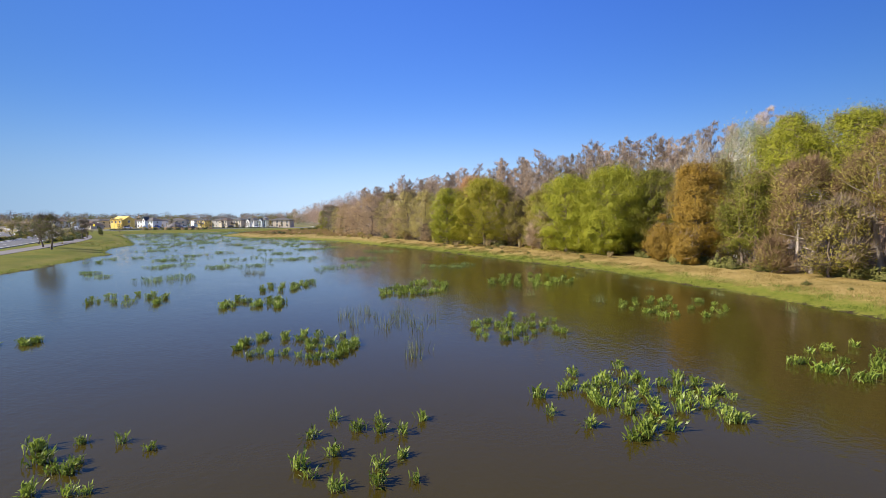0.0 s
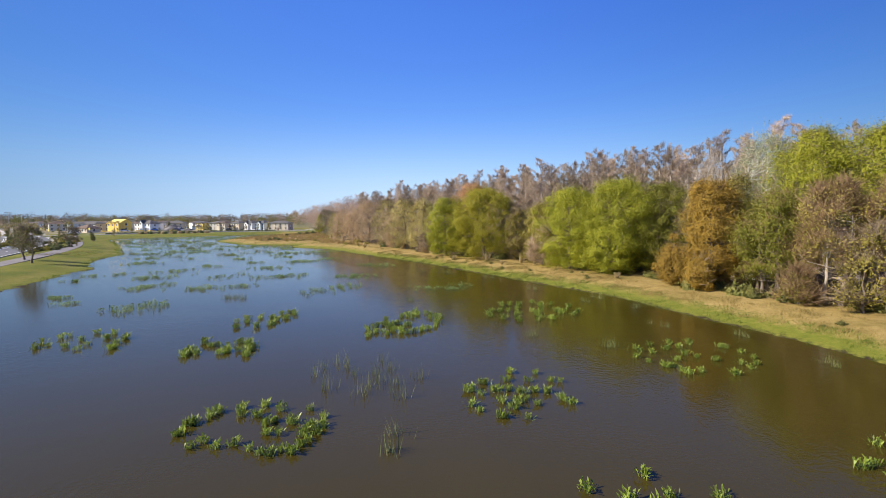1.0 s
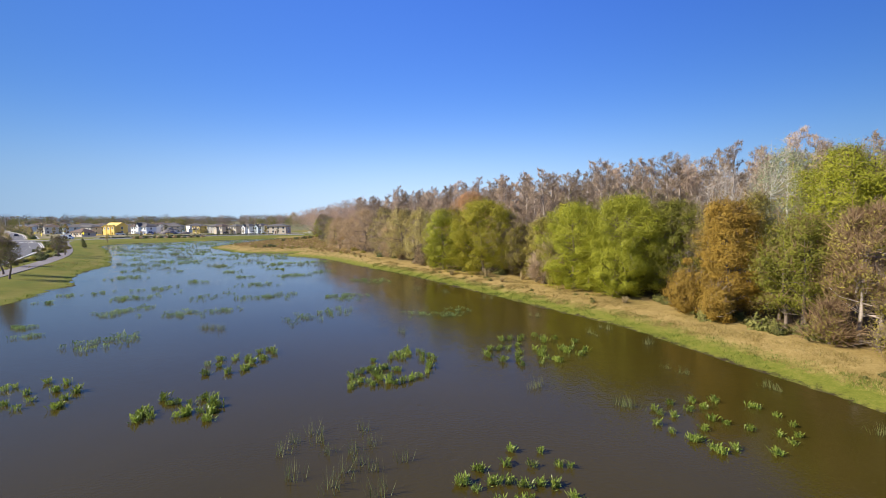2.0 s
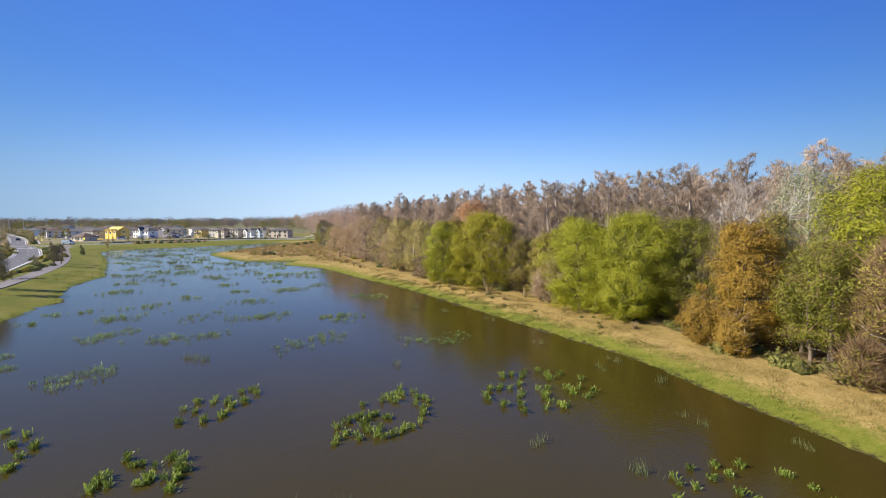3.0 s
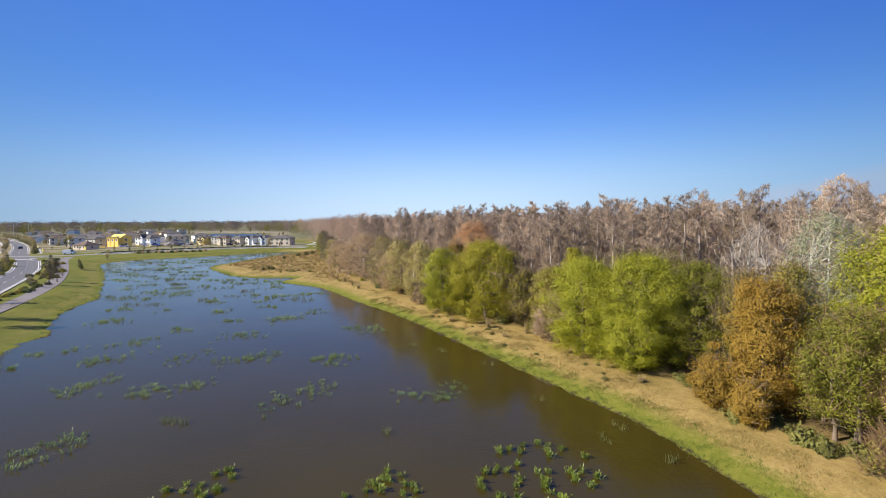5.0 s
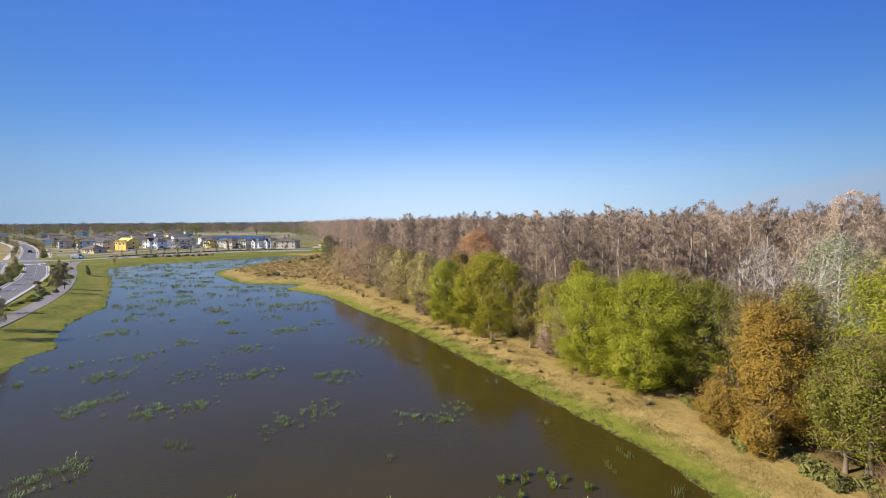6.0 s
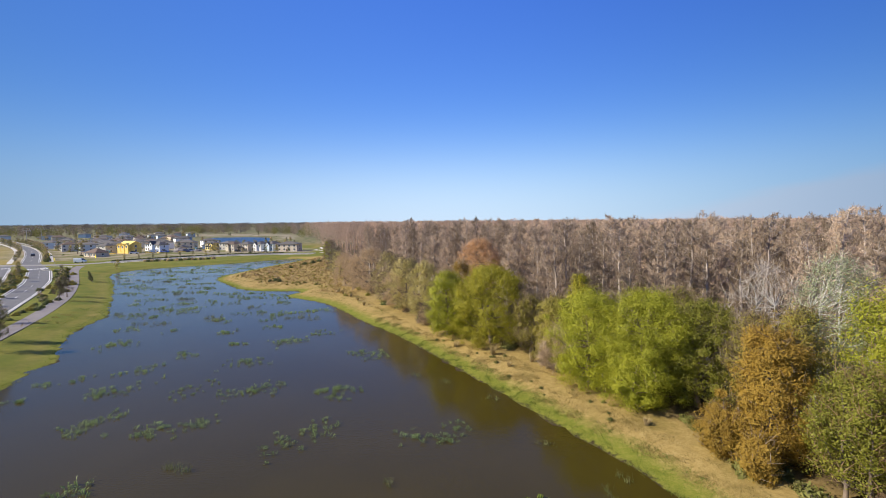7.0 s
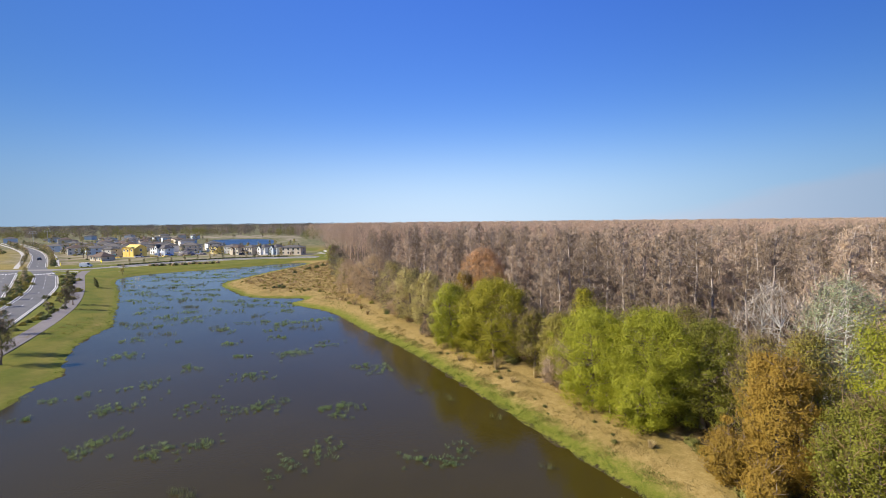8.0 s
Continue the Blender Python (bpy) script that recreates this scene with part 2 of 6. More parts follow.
M_LEAF_RED = foliage("red_orange_leaves", [(0.25, (0.36, 0.20, 0.095)), (0.5, (0.47, 0.27, 0.13)), (0.75, (0.55, 0.34, 0.18))], 0.34, 0.7, 0.1)
M_LEAF_SAGE = foliage("pale_olive_leaves", [(0.25, (0.342, 0.290, 0.096)), (0.5, (0.465, 0.396, 0.140)), (0.75, (0.560, 0.488, 0.192))], 0.34, 0.7, 0.1)
M_LEAF_LIME = foliage("yellow_green_leaves", [(0.25, (0.248, 0.233, 0.017)), (0.5, (0.343, 0.315, 0.024)), (0.75, (0.414, 0.372, 0.034))], 0.34, 0.6, 0.1)
M_LEAF_MOSS = foliage("moss_green_leaves", [(0.25, (0.120, 0.124, 0.013)), (0.5, (0.192, 0.195, 0.022)), (0.75, (0.269, 0.258, 0.040))], 0.34, 0.6, 0.1)
M_LEAF_OLIVE = foliage("olive_leaves", [(0.25, (0.204, 0.180, 0.031)), (0.5, (0.286, 0.247, 0.045)), (0.75, (0.367, 0.309, 0.068))], 0.34, 0.6, 0.12)
M_LEAF_ORANGE = foliage("orange_leaves", [(0.25, (0.240, 0.153, 0.022)), (0.5, (0.307, 0.197, 0.030)), (0.75, (0.360, 0.241, 0.044))], 0.34, 0.65, 0.1)
M_LEAF_RUST = foliage("rust_leaves", [(0.25, (0.360, 0.257, 0.135)), (0.5, (0.490, 0.359, 0.194)), (0.75, (0.590, 0.446, 0.261))], 0.34, 0.7, 0.1)
M_LEAF_GREY = foliage("grey_green_leaves", [(0.25, (0.168, 0.194, 0.094)), (0.5, (0.277, 0.308, 0.164)), (0.75, (0.378, 0.414, 0.250))], 0.4, 0.5, 0.1)
M_LEAF_DARK = foliage("dark_shrub_leaves", [(0.25, (0.05, 0.062, 0.018)), (0.5, (0.095, 0.115, 0.034)), (0.75, (0.155, 0.165, 0.058))], 0.35, 0.6, 0.25)
M_WEED = foliage("weed_leaves", [(0.25, (0.09, 0.095, 0.022)), (0.5, (0.16, 0.16, 0.04)), (0.75, (0.24, 0.22, 0.07))], 0.35, 0.7, 0.25)
M_WATERLEAF = foliage("water_plant_leaves", [(0.2, (0.060, 0.091, 0.013)), (0.5, (0.190, 0.252, 0.035)), (0.8, (0.397, 0.464, 0.099))], 0.4, 0.4, 0.2, 0.35)
M_RUSH = foliage("rush_leaves", [(0.25, (0.08, 0.135, 0.04)), (0.5, (0.17, 0.25, 0.075)), (0.75, (0.30, 0.38, 0.13))], 0.4, 0.45, 0.2, 0.3)
M_REED = foliage("reed_blades", [(0.2, (0.07, 0.10, 0.03)), (0.5, (0.14, 0.17, 0.06)), (0.8, (0.26, 0.25, 0.12))], 0.25, 0.6, 0.15)
M_GRASS_DRY = foliage("dry_grass_blades", [(0.2, (0.152, 0.110, 0.031)), (0.5, (0.275, 0.207, 0.066)), (0.8, (0.399, 0.312, 0.125))], 0.2, 0.85, 0.1)
M_GRASS_GREEN = foliage("green_grass_blades", [(0.2, (0.07, 0.11, 0.012)), (0.5, (0.15, 0.19, 0.025)), (0.8, (0.27, 0.28, 0.06))], 0.25, 0.7, 0.1)
M_ASPHALT = surface("asphalt", (0.075, 0.075, 0.078), (0.13, 0.13, 0.135), 0.5, 0.9, 0.01)
M_PATH = surface("path_concrete", (0.135, 0.12, 0.118), (0.195, 0.175, 0.172), 0.6, 0.9, 0.01)
M_STREET = surface("pale_street_asphalt", (0.17, 0.16, 0.15), (0.25, 0.235, 0.22), 0.5, 0.9, 0.01)
M_CONCRETE = surface("kerb_concrete", (0.36, 0.34, 0.31), (0.50, 0.48, 0.44), 0.7, 0.85, 0.005)
M_PAINT = surface("road_paint", (0.62, 0.62, 0.60), (0.8, 0.8, 0.78), 2.0, 0.7)
M_SHINGLE = surface("grey_shingles", (0.065, 0.06, 0.056), (0.125, 0.117, 0.11), 2.5, 0.9, 0.02, vary=0.2)
M_SHINGLE_BROWN = surface("brown_shingles", (0.075, 0.05, 0.037), (0.14, 0.098, 0.073), 2.5, 0.9, 0.02, vary=0.15)
M_OSB = surface("yellow_sheathing", (0.76, 0.52, 0.10), (0.88, 0.66, 0.19), 0.9, 0.7)
M_WRAP = surface("house_wrap", (0.74, 0.79, 0.81), (0.85, 0.87, 0.88), 0.9, 0.5)
M_STUCCO_BEIGE = surface("beige_stucco", (0.56, 0.48, 0.36), (0.68, 0.59, 0.46), 1.2, 0.9, 0.004, vary=0.08)
M_STUCCO_GREY = surface("grey_stucco", (0.38, 0.37, 0.34), (0.50, 0.49, 0.46), 1.2, 0.9, 0.004, vary=0.1)
M_STUCCO_YELLOW = surface("pale_yellow_stucco", (0.70, 0.53, 0.15), (0.80, 0.64, 0.22), 1.2, 0.9, 0.004)
M_STUCCO_WHITE = surface("white_stucco", (0.74, 0.73, 0.70), (0.84, 0.83, 0.80), 1.2, 0.9, 0.004)
M_STUCCO_BLUE = surface("pale_blue_siding", (0.42, 0.50, 0.55), (0.54, 0.62, 0.66), 1.2, 0.8, 0.004)
M_TRIM = surface("white_trim", (0.7, 0.7, 0.68), (0.8, 0.8, 0.79), 2.0, 0.5)
M_DOOR = surface("brown_door", (0.09, 0.05, 0.03), (0.16, 0.09, 0.05), 3.0, 0.5)
M_TEAL = surface("teal_plastic", (0.03, 0.30, 0.26), (0.05, 0.38, 0.33), 2.0, 0.4)
M_YELLOW = surface("yellow_sign_paint", (0.75, 0.62, 0.02), (0.85, 0.74, 0.05), 2.0, 0.4)
M_POST = surface("grey_metal", (0.30, 0.30, 0.31), (0.42, 0.42, 0.43), 3.0, 0.45, metal=0.8)
M_CARDARK = surface("dark_car_paint", (0.02, 0.025, 0.04), (0.03, 0.035, 0.055), 2.0, 0.25)
M_CARWHITE = surface("white_car_paint", (0.72, 0.73, 0.74), (0.78, 0.79, 0.80), 2.0, 0.3)
M_CARRED = surface("red_car_paint", (0.45, 0.03, 0.03), (0.55, 0.05, 0.04), 2.0, 0.3)
M_CARBLUE = surface("blue_car_paint", (0.03, 0.10, 0.40), (0.05, 0.14, 0.48), 2.0, 0.3)
M_RUBBER = surface("tyre_rubber", (0.02, 0.02, 0.02), (0.035, 0.035, 0.035), 4.0, 0.9)
M_GLASS, _nt, _bs = mat_new("dark_window_glass")
_bs.inputs["Base Color"].default_value, _bs.inputs["Roughness"].default_value = (0.03, 0.035, 0.04, 1), 0.06
link(_nt, ramp(_nt, noise_tex(_nt, 0.8, 2), [(0.3, (0.02, 0.024, 0.03)), (0.7, (0.05, 0.055, 0.06))]), _bs.inputs["Base Color"])

# ---- mesh helpers ----


def mesh_from(name, verts, faces, material, smooth=False):
    verts = np.asarray(verts, dtype=np.float32)
    faces = np.asarray(faces, dtype=np.int32)
    me = bpy.data.meshes.new(name)
    k = faces.shape[1]
    me.vertices.add(len(verts))
    me.vertices.foreach_set("co", verts.ravel())
    me.loops.add(faces.size)
    me.loops.foreach_set("vertex_index", faces.ravel())
    me.polygons.add(len(faces))
    me.polygons.foreach_set("loop_start", np.arange(0, faces.size, k, dtype=np.int32))
    me.polygons.foreach_set("use_smooth", np.full(len(faces), smooth, dtype=bool))
    me.update(calc_edges=True)
    me.materials.append(material)
    return me


def thing(name, loc=(0, 0, 0), turn=0.0, size=1.0):
    ob = new(name)
    ob.empty_display_size = 0.2
    ob.matrix_basis = pose(*loc, 0, 0, turn) @ Matrix.Diagonal((size, size, size, 1))
    return ob


def child(name, me, parent, label="", kind=""):
    ob = new(name, me)
    ob.parent = parent
    tagged(ob, kind=kind)
    return tagged(ob, label) if label else ob


def part(name, bm, material, parent, label=""):
    me = bpy.data.meshes.new(name)
    bm.normal_update()
    bm.to_mesh(me)
    bm.free()
    me.materials.append(material)
    return child(name, me, parent, label)


def add_box(bm, x0, x1, y0, y1, z0, z1, bevel=0.0):
    vs = [bm.verts.new(p) for p in ((x0, y0, z0), (x1, y0, z0), (x1, y1, z0), (x0, y1, z0), (x0, y0, z1), (x1, y0, z1), (x1, y1, z1), (x0, y1, z1))]
    fs = [bm.faces.new([vs[i] for i in q]) for q in ((3, 2, 1, 0), (4, 5, 6, 7), (0, 1, 5, 4), (1, 2, 6, 5), (2, 3, 7, 6), (3, 0, 4, 7))]
    if bevel:
        bmesh.ops.bevel(bm, geom=list({e for f in fs for e in f.edges}), offset=bevel, segments=2, affect="EDGES")
    return vs


def box_bm(*b, bevel=0.0):
    bm = bmesh.new()
    add_box(bm, *b, bevel=bevel)
    return bm


def chaikin(pts, rounds=2, closed=False):
    p = np.array(pts, float)
    for _ in range(rounds):
        q = np.roll(p, -1, 0) if closed else p[1:]
        a = p if closed else p[:-1]
        n = np.empty((2 * len(a), p.shape[1]))
        n[0::2], n[1::2] = a * 0.75 + q * 0.25, a * 0.25 + q * 0.75
        p = n if closed else np.vstack([p[:1], n, p[-1:]])
    return p


def signed_distance(x, y, poly):
    """Distance to a closed line; negative inside."""
    a, b = poly, np.roll(poly, -1, 0)
    best = np.full(x.shape, 1e9)
    inside = np.zeros(x.shape, bool)
    for (ax, ay), (bx, by) in zip(a, b):
        dx, dy = bx - ax, by - ay
        t = np.clip(((x - ax) * dx + (y - ay) * dy) / (dx * dx + dy * dy + 1e-9), 0, 1)
        best = np.minimum(best, (x - ax - t * dx) ** 2 + (y - ay - t * dy) ** 2)
        cross = ((ay > y) != (by > y)) & (x < (bx - ax) * (y - ay) / ((by - ay) if by != ay else 1e-9) + ax)
        inside ^= cross
    return np.where(inside, -1, 1) * np.sqrt(best)


def step(v, lo, hi):
    t = np.clip((v - lo) / (hi - lo), 0, 1)
    return t * t * (3 - 2 * t)


# ---- the plan: shorelines, edge of the wood ----
POND = chaikin([(34, -70), (28, -20), (25.5, 5), (23.3, 17.6), (22.5, 25.6), (20.5, 33.1), (18.9, 41.2), (15.9, 46.4), (12.7, 53.5), (7.2, 65), (3.0, 74), (-1.8, 82.8),
                (-7.4, 91), (-12.5, 101), (-18, 110.5), (-26.5, 117.5), (-30.5, 121), (-27.0, 129.0), (-34, 128.5), (-45, 131.5), (-52.6, 143), (-61, 153), (-64.5, 163), (-62, 178), (-59, 197),
                (-53.5, 218), (-52.5, 231), (-64, 230), (-76, 215), (-91, 203), (-106, 192.5), (-109, 177), (-92.5, 154.8), (-80.6, 137.4), (-69.9, 120.2), (-62.0, 107.2), (-57.6, 100.5), (-56.9, 95.7), (-55.6, 89.7), (-53.5, 84.8), (-50.2, 79.2),
                (-48.0, 75.9), (-45.4, 72.6), (-44.6, 70.4), (-45.0, 68.0), (-43.9, 65.2), (-42.4, 60), (-39.6, 48), (-37.5, 30), (-40, 0), (-44, -70)], 2, True)
FAR_POND = chaikin([(-180, 410), (-130, 409), (-147, 470), (-174, 556), (-246, 566), (-228, 500)], 2, True)
WOOD = np.array([(60, -300), (44, -40), (33.2, 12), (29.8, 22), (28.2, 28), (26.6, 33), (24.8, 37.6), (23.8, 42.2), (22.6, 48), (20.0, 54), (18, 60), (14, 68), (8, 74.5), (3.4, 82), (-3.5, 97),
                 (-9, 111), (-17, 131), (-24, 155), (-28.6, 178), (-36, 205), (-41, 222), (-50, 255), (-58, 291), (-88, 401), (-170, 620), (-240, 690), (-330, 690), (-420, 620), (-600, 560), (-1500, 700), (-5000, 900),
                 (-5000, 5000), (5000, 5000), (5000, -300)], float)
SITE = np.array([(-205, 240), (-150, 226), (-139, 235), (-124, 249), (-104, 262), (-60, 268), (-60, 300), (-118, 330), (-250, 470), (-330, 520), (-330, 400)], float)


SAND = np.array([(-420, 640), (-250, 582), (-165, 572), (-132, 440), (-118, 440), (-150, 600), (-185, 660), (-240, 700), (-420, 720)], float)


def ground_height(x, y):
    x, y = np.asarray(x, float), np.asarray(y, float)
    d = signed_distance(x, y, POND)
    d2 = signed_distance(x, y, FAR_POND)
    wide = 5.5 + 4.0 * step(-x, 20, 45)
    s0 = step(0 * d, -1.6, wide)
    z = 0.85 * (step(d, -1.6, wide) - s0) / (1 - s0)
    z = np.where(d < 0, np.maximum(z, -0.9) + np.minimum(d, 0) * 0.12, z)
    z = np.maximum(z, -1.5)
    w = np.exp(-(d / 4.0) ** 2)
    z = z + w * (0.07 * np.sin(x * 0.9 + 1.7 * np.sin(y * 0.43)) * np.sin(y * 0.8 + 1.3 * np.sin(x * 0.37)) + 0.05 * np.sin(x * 2.1 + y * 0.7) * np.sin(y * 1.9 - x * 0.6))
    z2 = np.where(d2 < 8, np.clip(d2 / 8, -1.5, 1) * 0.85, 9)
    return np.minimum(z, z2)


def graded(lo, hi, a, b, fine, grow, cap_lo, cap_hi, cap):
    out = list(np.arange(a, b, fine))
    s, p = fine, out[-1]
    while p < hi:
        s = s * grow if p > cap_hi else min(s * grow, cap)
        p += s
        out.append(p)
    s, p, low = fine, a, []
    while p > lo:
        s = s * grow if p < cap_lo else min(s * grow, cap)
        p -= s
        low.append(p)
    return np.array(low[::-1] + out)


gx = graded(-4500, 4500, -114, 44, 1.4, 1.12, -330, 120, 9)
gy = graded(-600, 4800, 8, 236, 1.7, 1.12, -40, 560, 9)
XX, YY = np.meshgrid(gx, gy)
ZZ = ground_height(XX, YY)
nx, ny = len(gx), len(gy)
idx = np.arange(nx * ny).reshape(ny, nx)
quads = np.stack([idx[:-1, :-1], idx[:-1, 1:], idx[1:, 1:], idx[1:, :-1]], -1).reshape(-1, 4)
gm = mesh_from("ground", np.stack([XX, YY, ZZ], -1).reshape(-1, 3), quads, M_GROUND, True)
dp = signed_distance(XX, YY, POND)
dw = signed_distance(XX, YY, WOOD)
zones = {
    "shore": np.minimum(dp, signed_distance(XX, YY, FAR_POND)),
    "lawn": (1 - 0.65 * step(-XX, 150, 185)) * step(-XX - 0.15 * (YY - 60), 22, 34) * (1 - step(YY, 330, 380)) * np.where((XX > -68) & (YY > 100) & (dp > 0) & (XX > -62), 0, 1) + step(YY, 232, 240) * (1 - step(YY, 330, 380)) * (XX > -66),
    "wood": step(-dw, 1.0, 6.0),
    "field": step(YY, 320, 400),
    "building_site": np.maximum(step(-signed_distance(XX, YY, SITE), -4, 4) * 0.8, step(-signed_distance(XX, YY, SAND), -6, 6)),
}
for key, val in zones.items():
    at = gm.attributes.new(key, "FLOAT", "POINT")
    at.data.foreach_set("value", np.clip(val, -50, 50 if key == "shore" else 1).astype(np.float32).ravel())
ground = tagged(new("ground", gm), "mown lawn, dry grassy bank and leaf-strewn wood floor", "ground", kind="structure")


def flat_sheet(name, x0, x1, y0, y1, z, material):
    return new(name, mesh_from(name, [(x0, y0, z), (x1, y0, z), (x1, y1, z), (x0, y1, z)], [(0, 1, 2, 3)], material))


tagged(flat_sheet("water", -118, 40, -74, 236, 0.0, M_WATER), "calm brown pond water reflecting blue sky", "water", kind="structure")
tagged(flat_sheet("water", -262, -118, 398, 580, 0.0, M_WATER_FAR), "distant blue pond behind the houses", "water", kind="structure")

# ---- growing things ----
LAND = 0.85


def tube(points, radii, sides=6):
    """A bent, tapering limb: points along it and a radius at each."""
    p, r = np.asarray(points, float), np.asarray(radii, float)
    d = np.gradient(p, axis=0)
    d /= np.linalg.norm(d, axis=1, keepdims=True) + 1e-9
    ref = np.where(np.abs(d[:, 2:3]) > 0.9, np.array([[1.0, 0, 0]]), np.array([[0, 0, 1.0]]))
    u = np.cross(d, ref)
    u /= np.linalg.norm(u, axis=1, keepdims=True) + 1e-9
    v = np.cross(d, u)
    a = np.arange(sides) * 2 * np.pi / sides
    ring = p[:, None] + r[:, None, None] * (np.cos(a)[None, :, None] * u[:, None] + np.sin(a)[None, :, None] * v[:, None])
    n = len(p)
    i = np.arange(n * sides).reshape(n, sides)
    j = np.roll(i, -1, 1)
    f = np.stack([i[:-1], j[:-1], j[1:], i[1:]], -1).reshape(-1, 4)
    return ring.reshape(-1, 3), f


def joined(pieces):
    vs, fs, o = [], [], 0
    for v, f in pieces:
        vs.append(v)
        fs.append(np.asarray(f) + o)
        o += len(v)
    return np.vstack(vs), np.vstack(fs)


def unit(rng, n):
    v = rng.normal(size=(n, 3))
    return v / np.linalg.norm(v, axis=1, keepdims=True)


def leaf_cards(rng, at, out, size, long=1.7, droop=0.25):
    """Folded, pointed leaves at the points, facing roughly outwards."""
    n = len(at)
    nrm = out + 0.6 * unit(rng, n)
    nrm /= np.linalg.norm(nrm, axis=1, keepdims=True)
    t = np.cross(nrm, unit(rng, n))
    t /= np.linalg.norm(t, axis=1, keepdims=True) + 1e-9
    b = np.cross(nrm, t)
    s = size[:, None]
    tip = at + t * s * long * 0.6 - np.array([0, 0, 1.0]) * s * droop
    left = at - t * s * long * 0.4 + b * s * 0.55
    right = at - t * s * long * 0.4 - b * s * 0.55
    v = np.stack([left, right, tip], 1).reshape(-1, 3)
    return v, np.arange(3 * n).reshape(n, 3)


def twig_slivers(rng, at, way, length, width):
    """Thin pointed twigs from the points along the given ways."""
    n = len(at)
    side = np.cross(way, unit(rng, n))
    side /= np.linalg.norm(side, axis=1, keepdims=True) + 1e-9
    w = width[:, None] * side * 0.5
    v = np.stack([at - w, at + w, at + way * length[:, None]], 1).reshape(-1, 3)
    return v, np.arange(3 * n).reshape(n, 3)


def crown_clumps(rng, height, radius, bottom, count, peak=0.45, ragged=0.18):
    """Centres of the leafy clumps of a broad crown, most of them near its outer side."""
    u = bottom + (1 - bottom) * rng.random(count) ** 0.95
    u[: count // 9] = 0.86 + 0.12 * rng.random(count // 9)
    up = np.clip((u - peak) / (1 - peak), 0, 1)
    low = np.clip((peak - u) / (peak - bottom + 1e-6), 0, 1)
    prof = np.where(u > peak, np.sqrt(np.clip(1 - up ** 2, 0.02, 1)), 1 - 0.12 * low ** 1.5)
    a = rng.random(count) * 2 * np.pi
    lob = 1 + ragged * (np.sin(a * 2 + rng.random() * 6) * 0.5 + np.sin(a * 3 + u * 7 + rng.random() * 6) * 0.5) + rng.normal(size=count) * ragged * 0.4
    rr = radius * prof * lob * np.where(rng.random(count) < 0.8, 0.72 + 0.28 * rng.random(count), 0.2 + 0.5 * rng.random(count))
    return np.stack([rr * np.cos(a), rr * np.sin(a), u * height * 0.95], -1)


def crown_shell(rng, n, height, radius, bottom, ragged):
    """Leaf places over the outer side of a lobed crown that is full down to its foot."""
    o = unit(rng, n)
    c = (bottom + (1 - bottom) * 0.40) * height
    ez = np.where(o[:, 2] > 0, o[:, 2], -np.abs(o[:, 2]) ** 0.7)
    rad = np.where(o[:, 2] > 0, np.sqrt(np.clip(1 - o[:, 2] ** 2, 0, 1)), 1 - 0.42 * np.abs(ez) ** 1.8)
    a = np.arctan2(o[:, 1], o[:, 0])
    p = rng.random(8) * 6.28
    lobe = 1 + ragged * (0.5 * np.sin(2 * a + p[0] + 2 * ez) + 0.55 * np.sin(5 * a + 5 * ez + p[1]) * np.cos(6 * ez + p[2]) + 0.5 * np.sin(9 * a + p[3] - 8 * ez) * np.sin(11 * ez + p[4]) + 0.35 * np.sin(15 * a + p[5]) * np.sin(19 * ez + p[6]))
    depth = 1.02 - np.abs(rng.normal(size=n)) * 0.13 - np.where(rng.random(n) < 0.25, 0.5 * rng.random(n), 0)
    r = rad * radius * lobe * depth
    at = np.stack([r * np.cos(a), r * np.sin(a), c + ez * np.where(ez > 0, height - c, c - bottom * height) * (1 + (lobe - 1) * 0.6) * np.where(ez > 0, depth, 1)], -1)
    return at, o


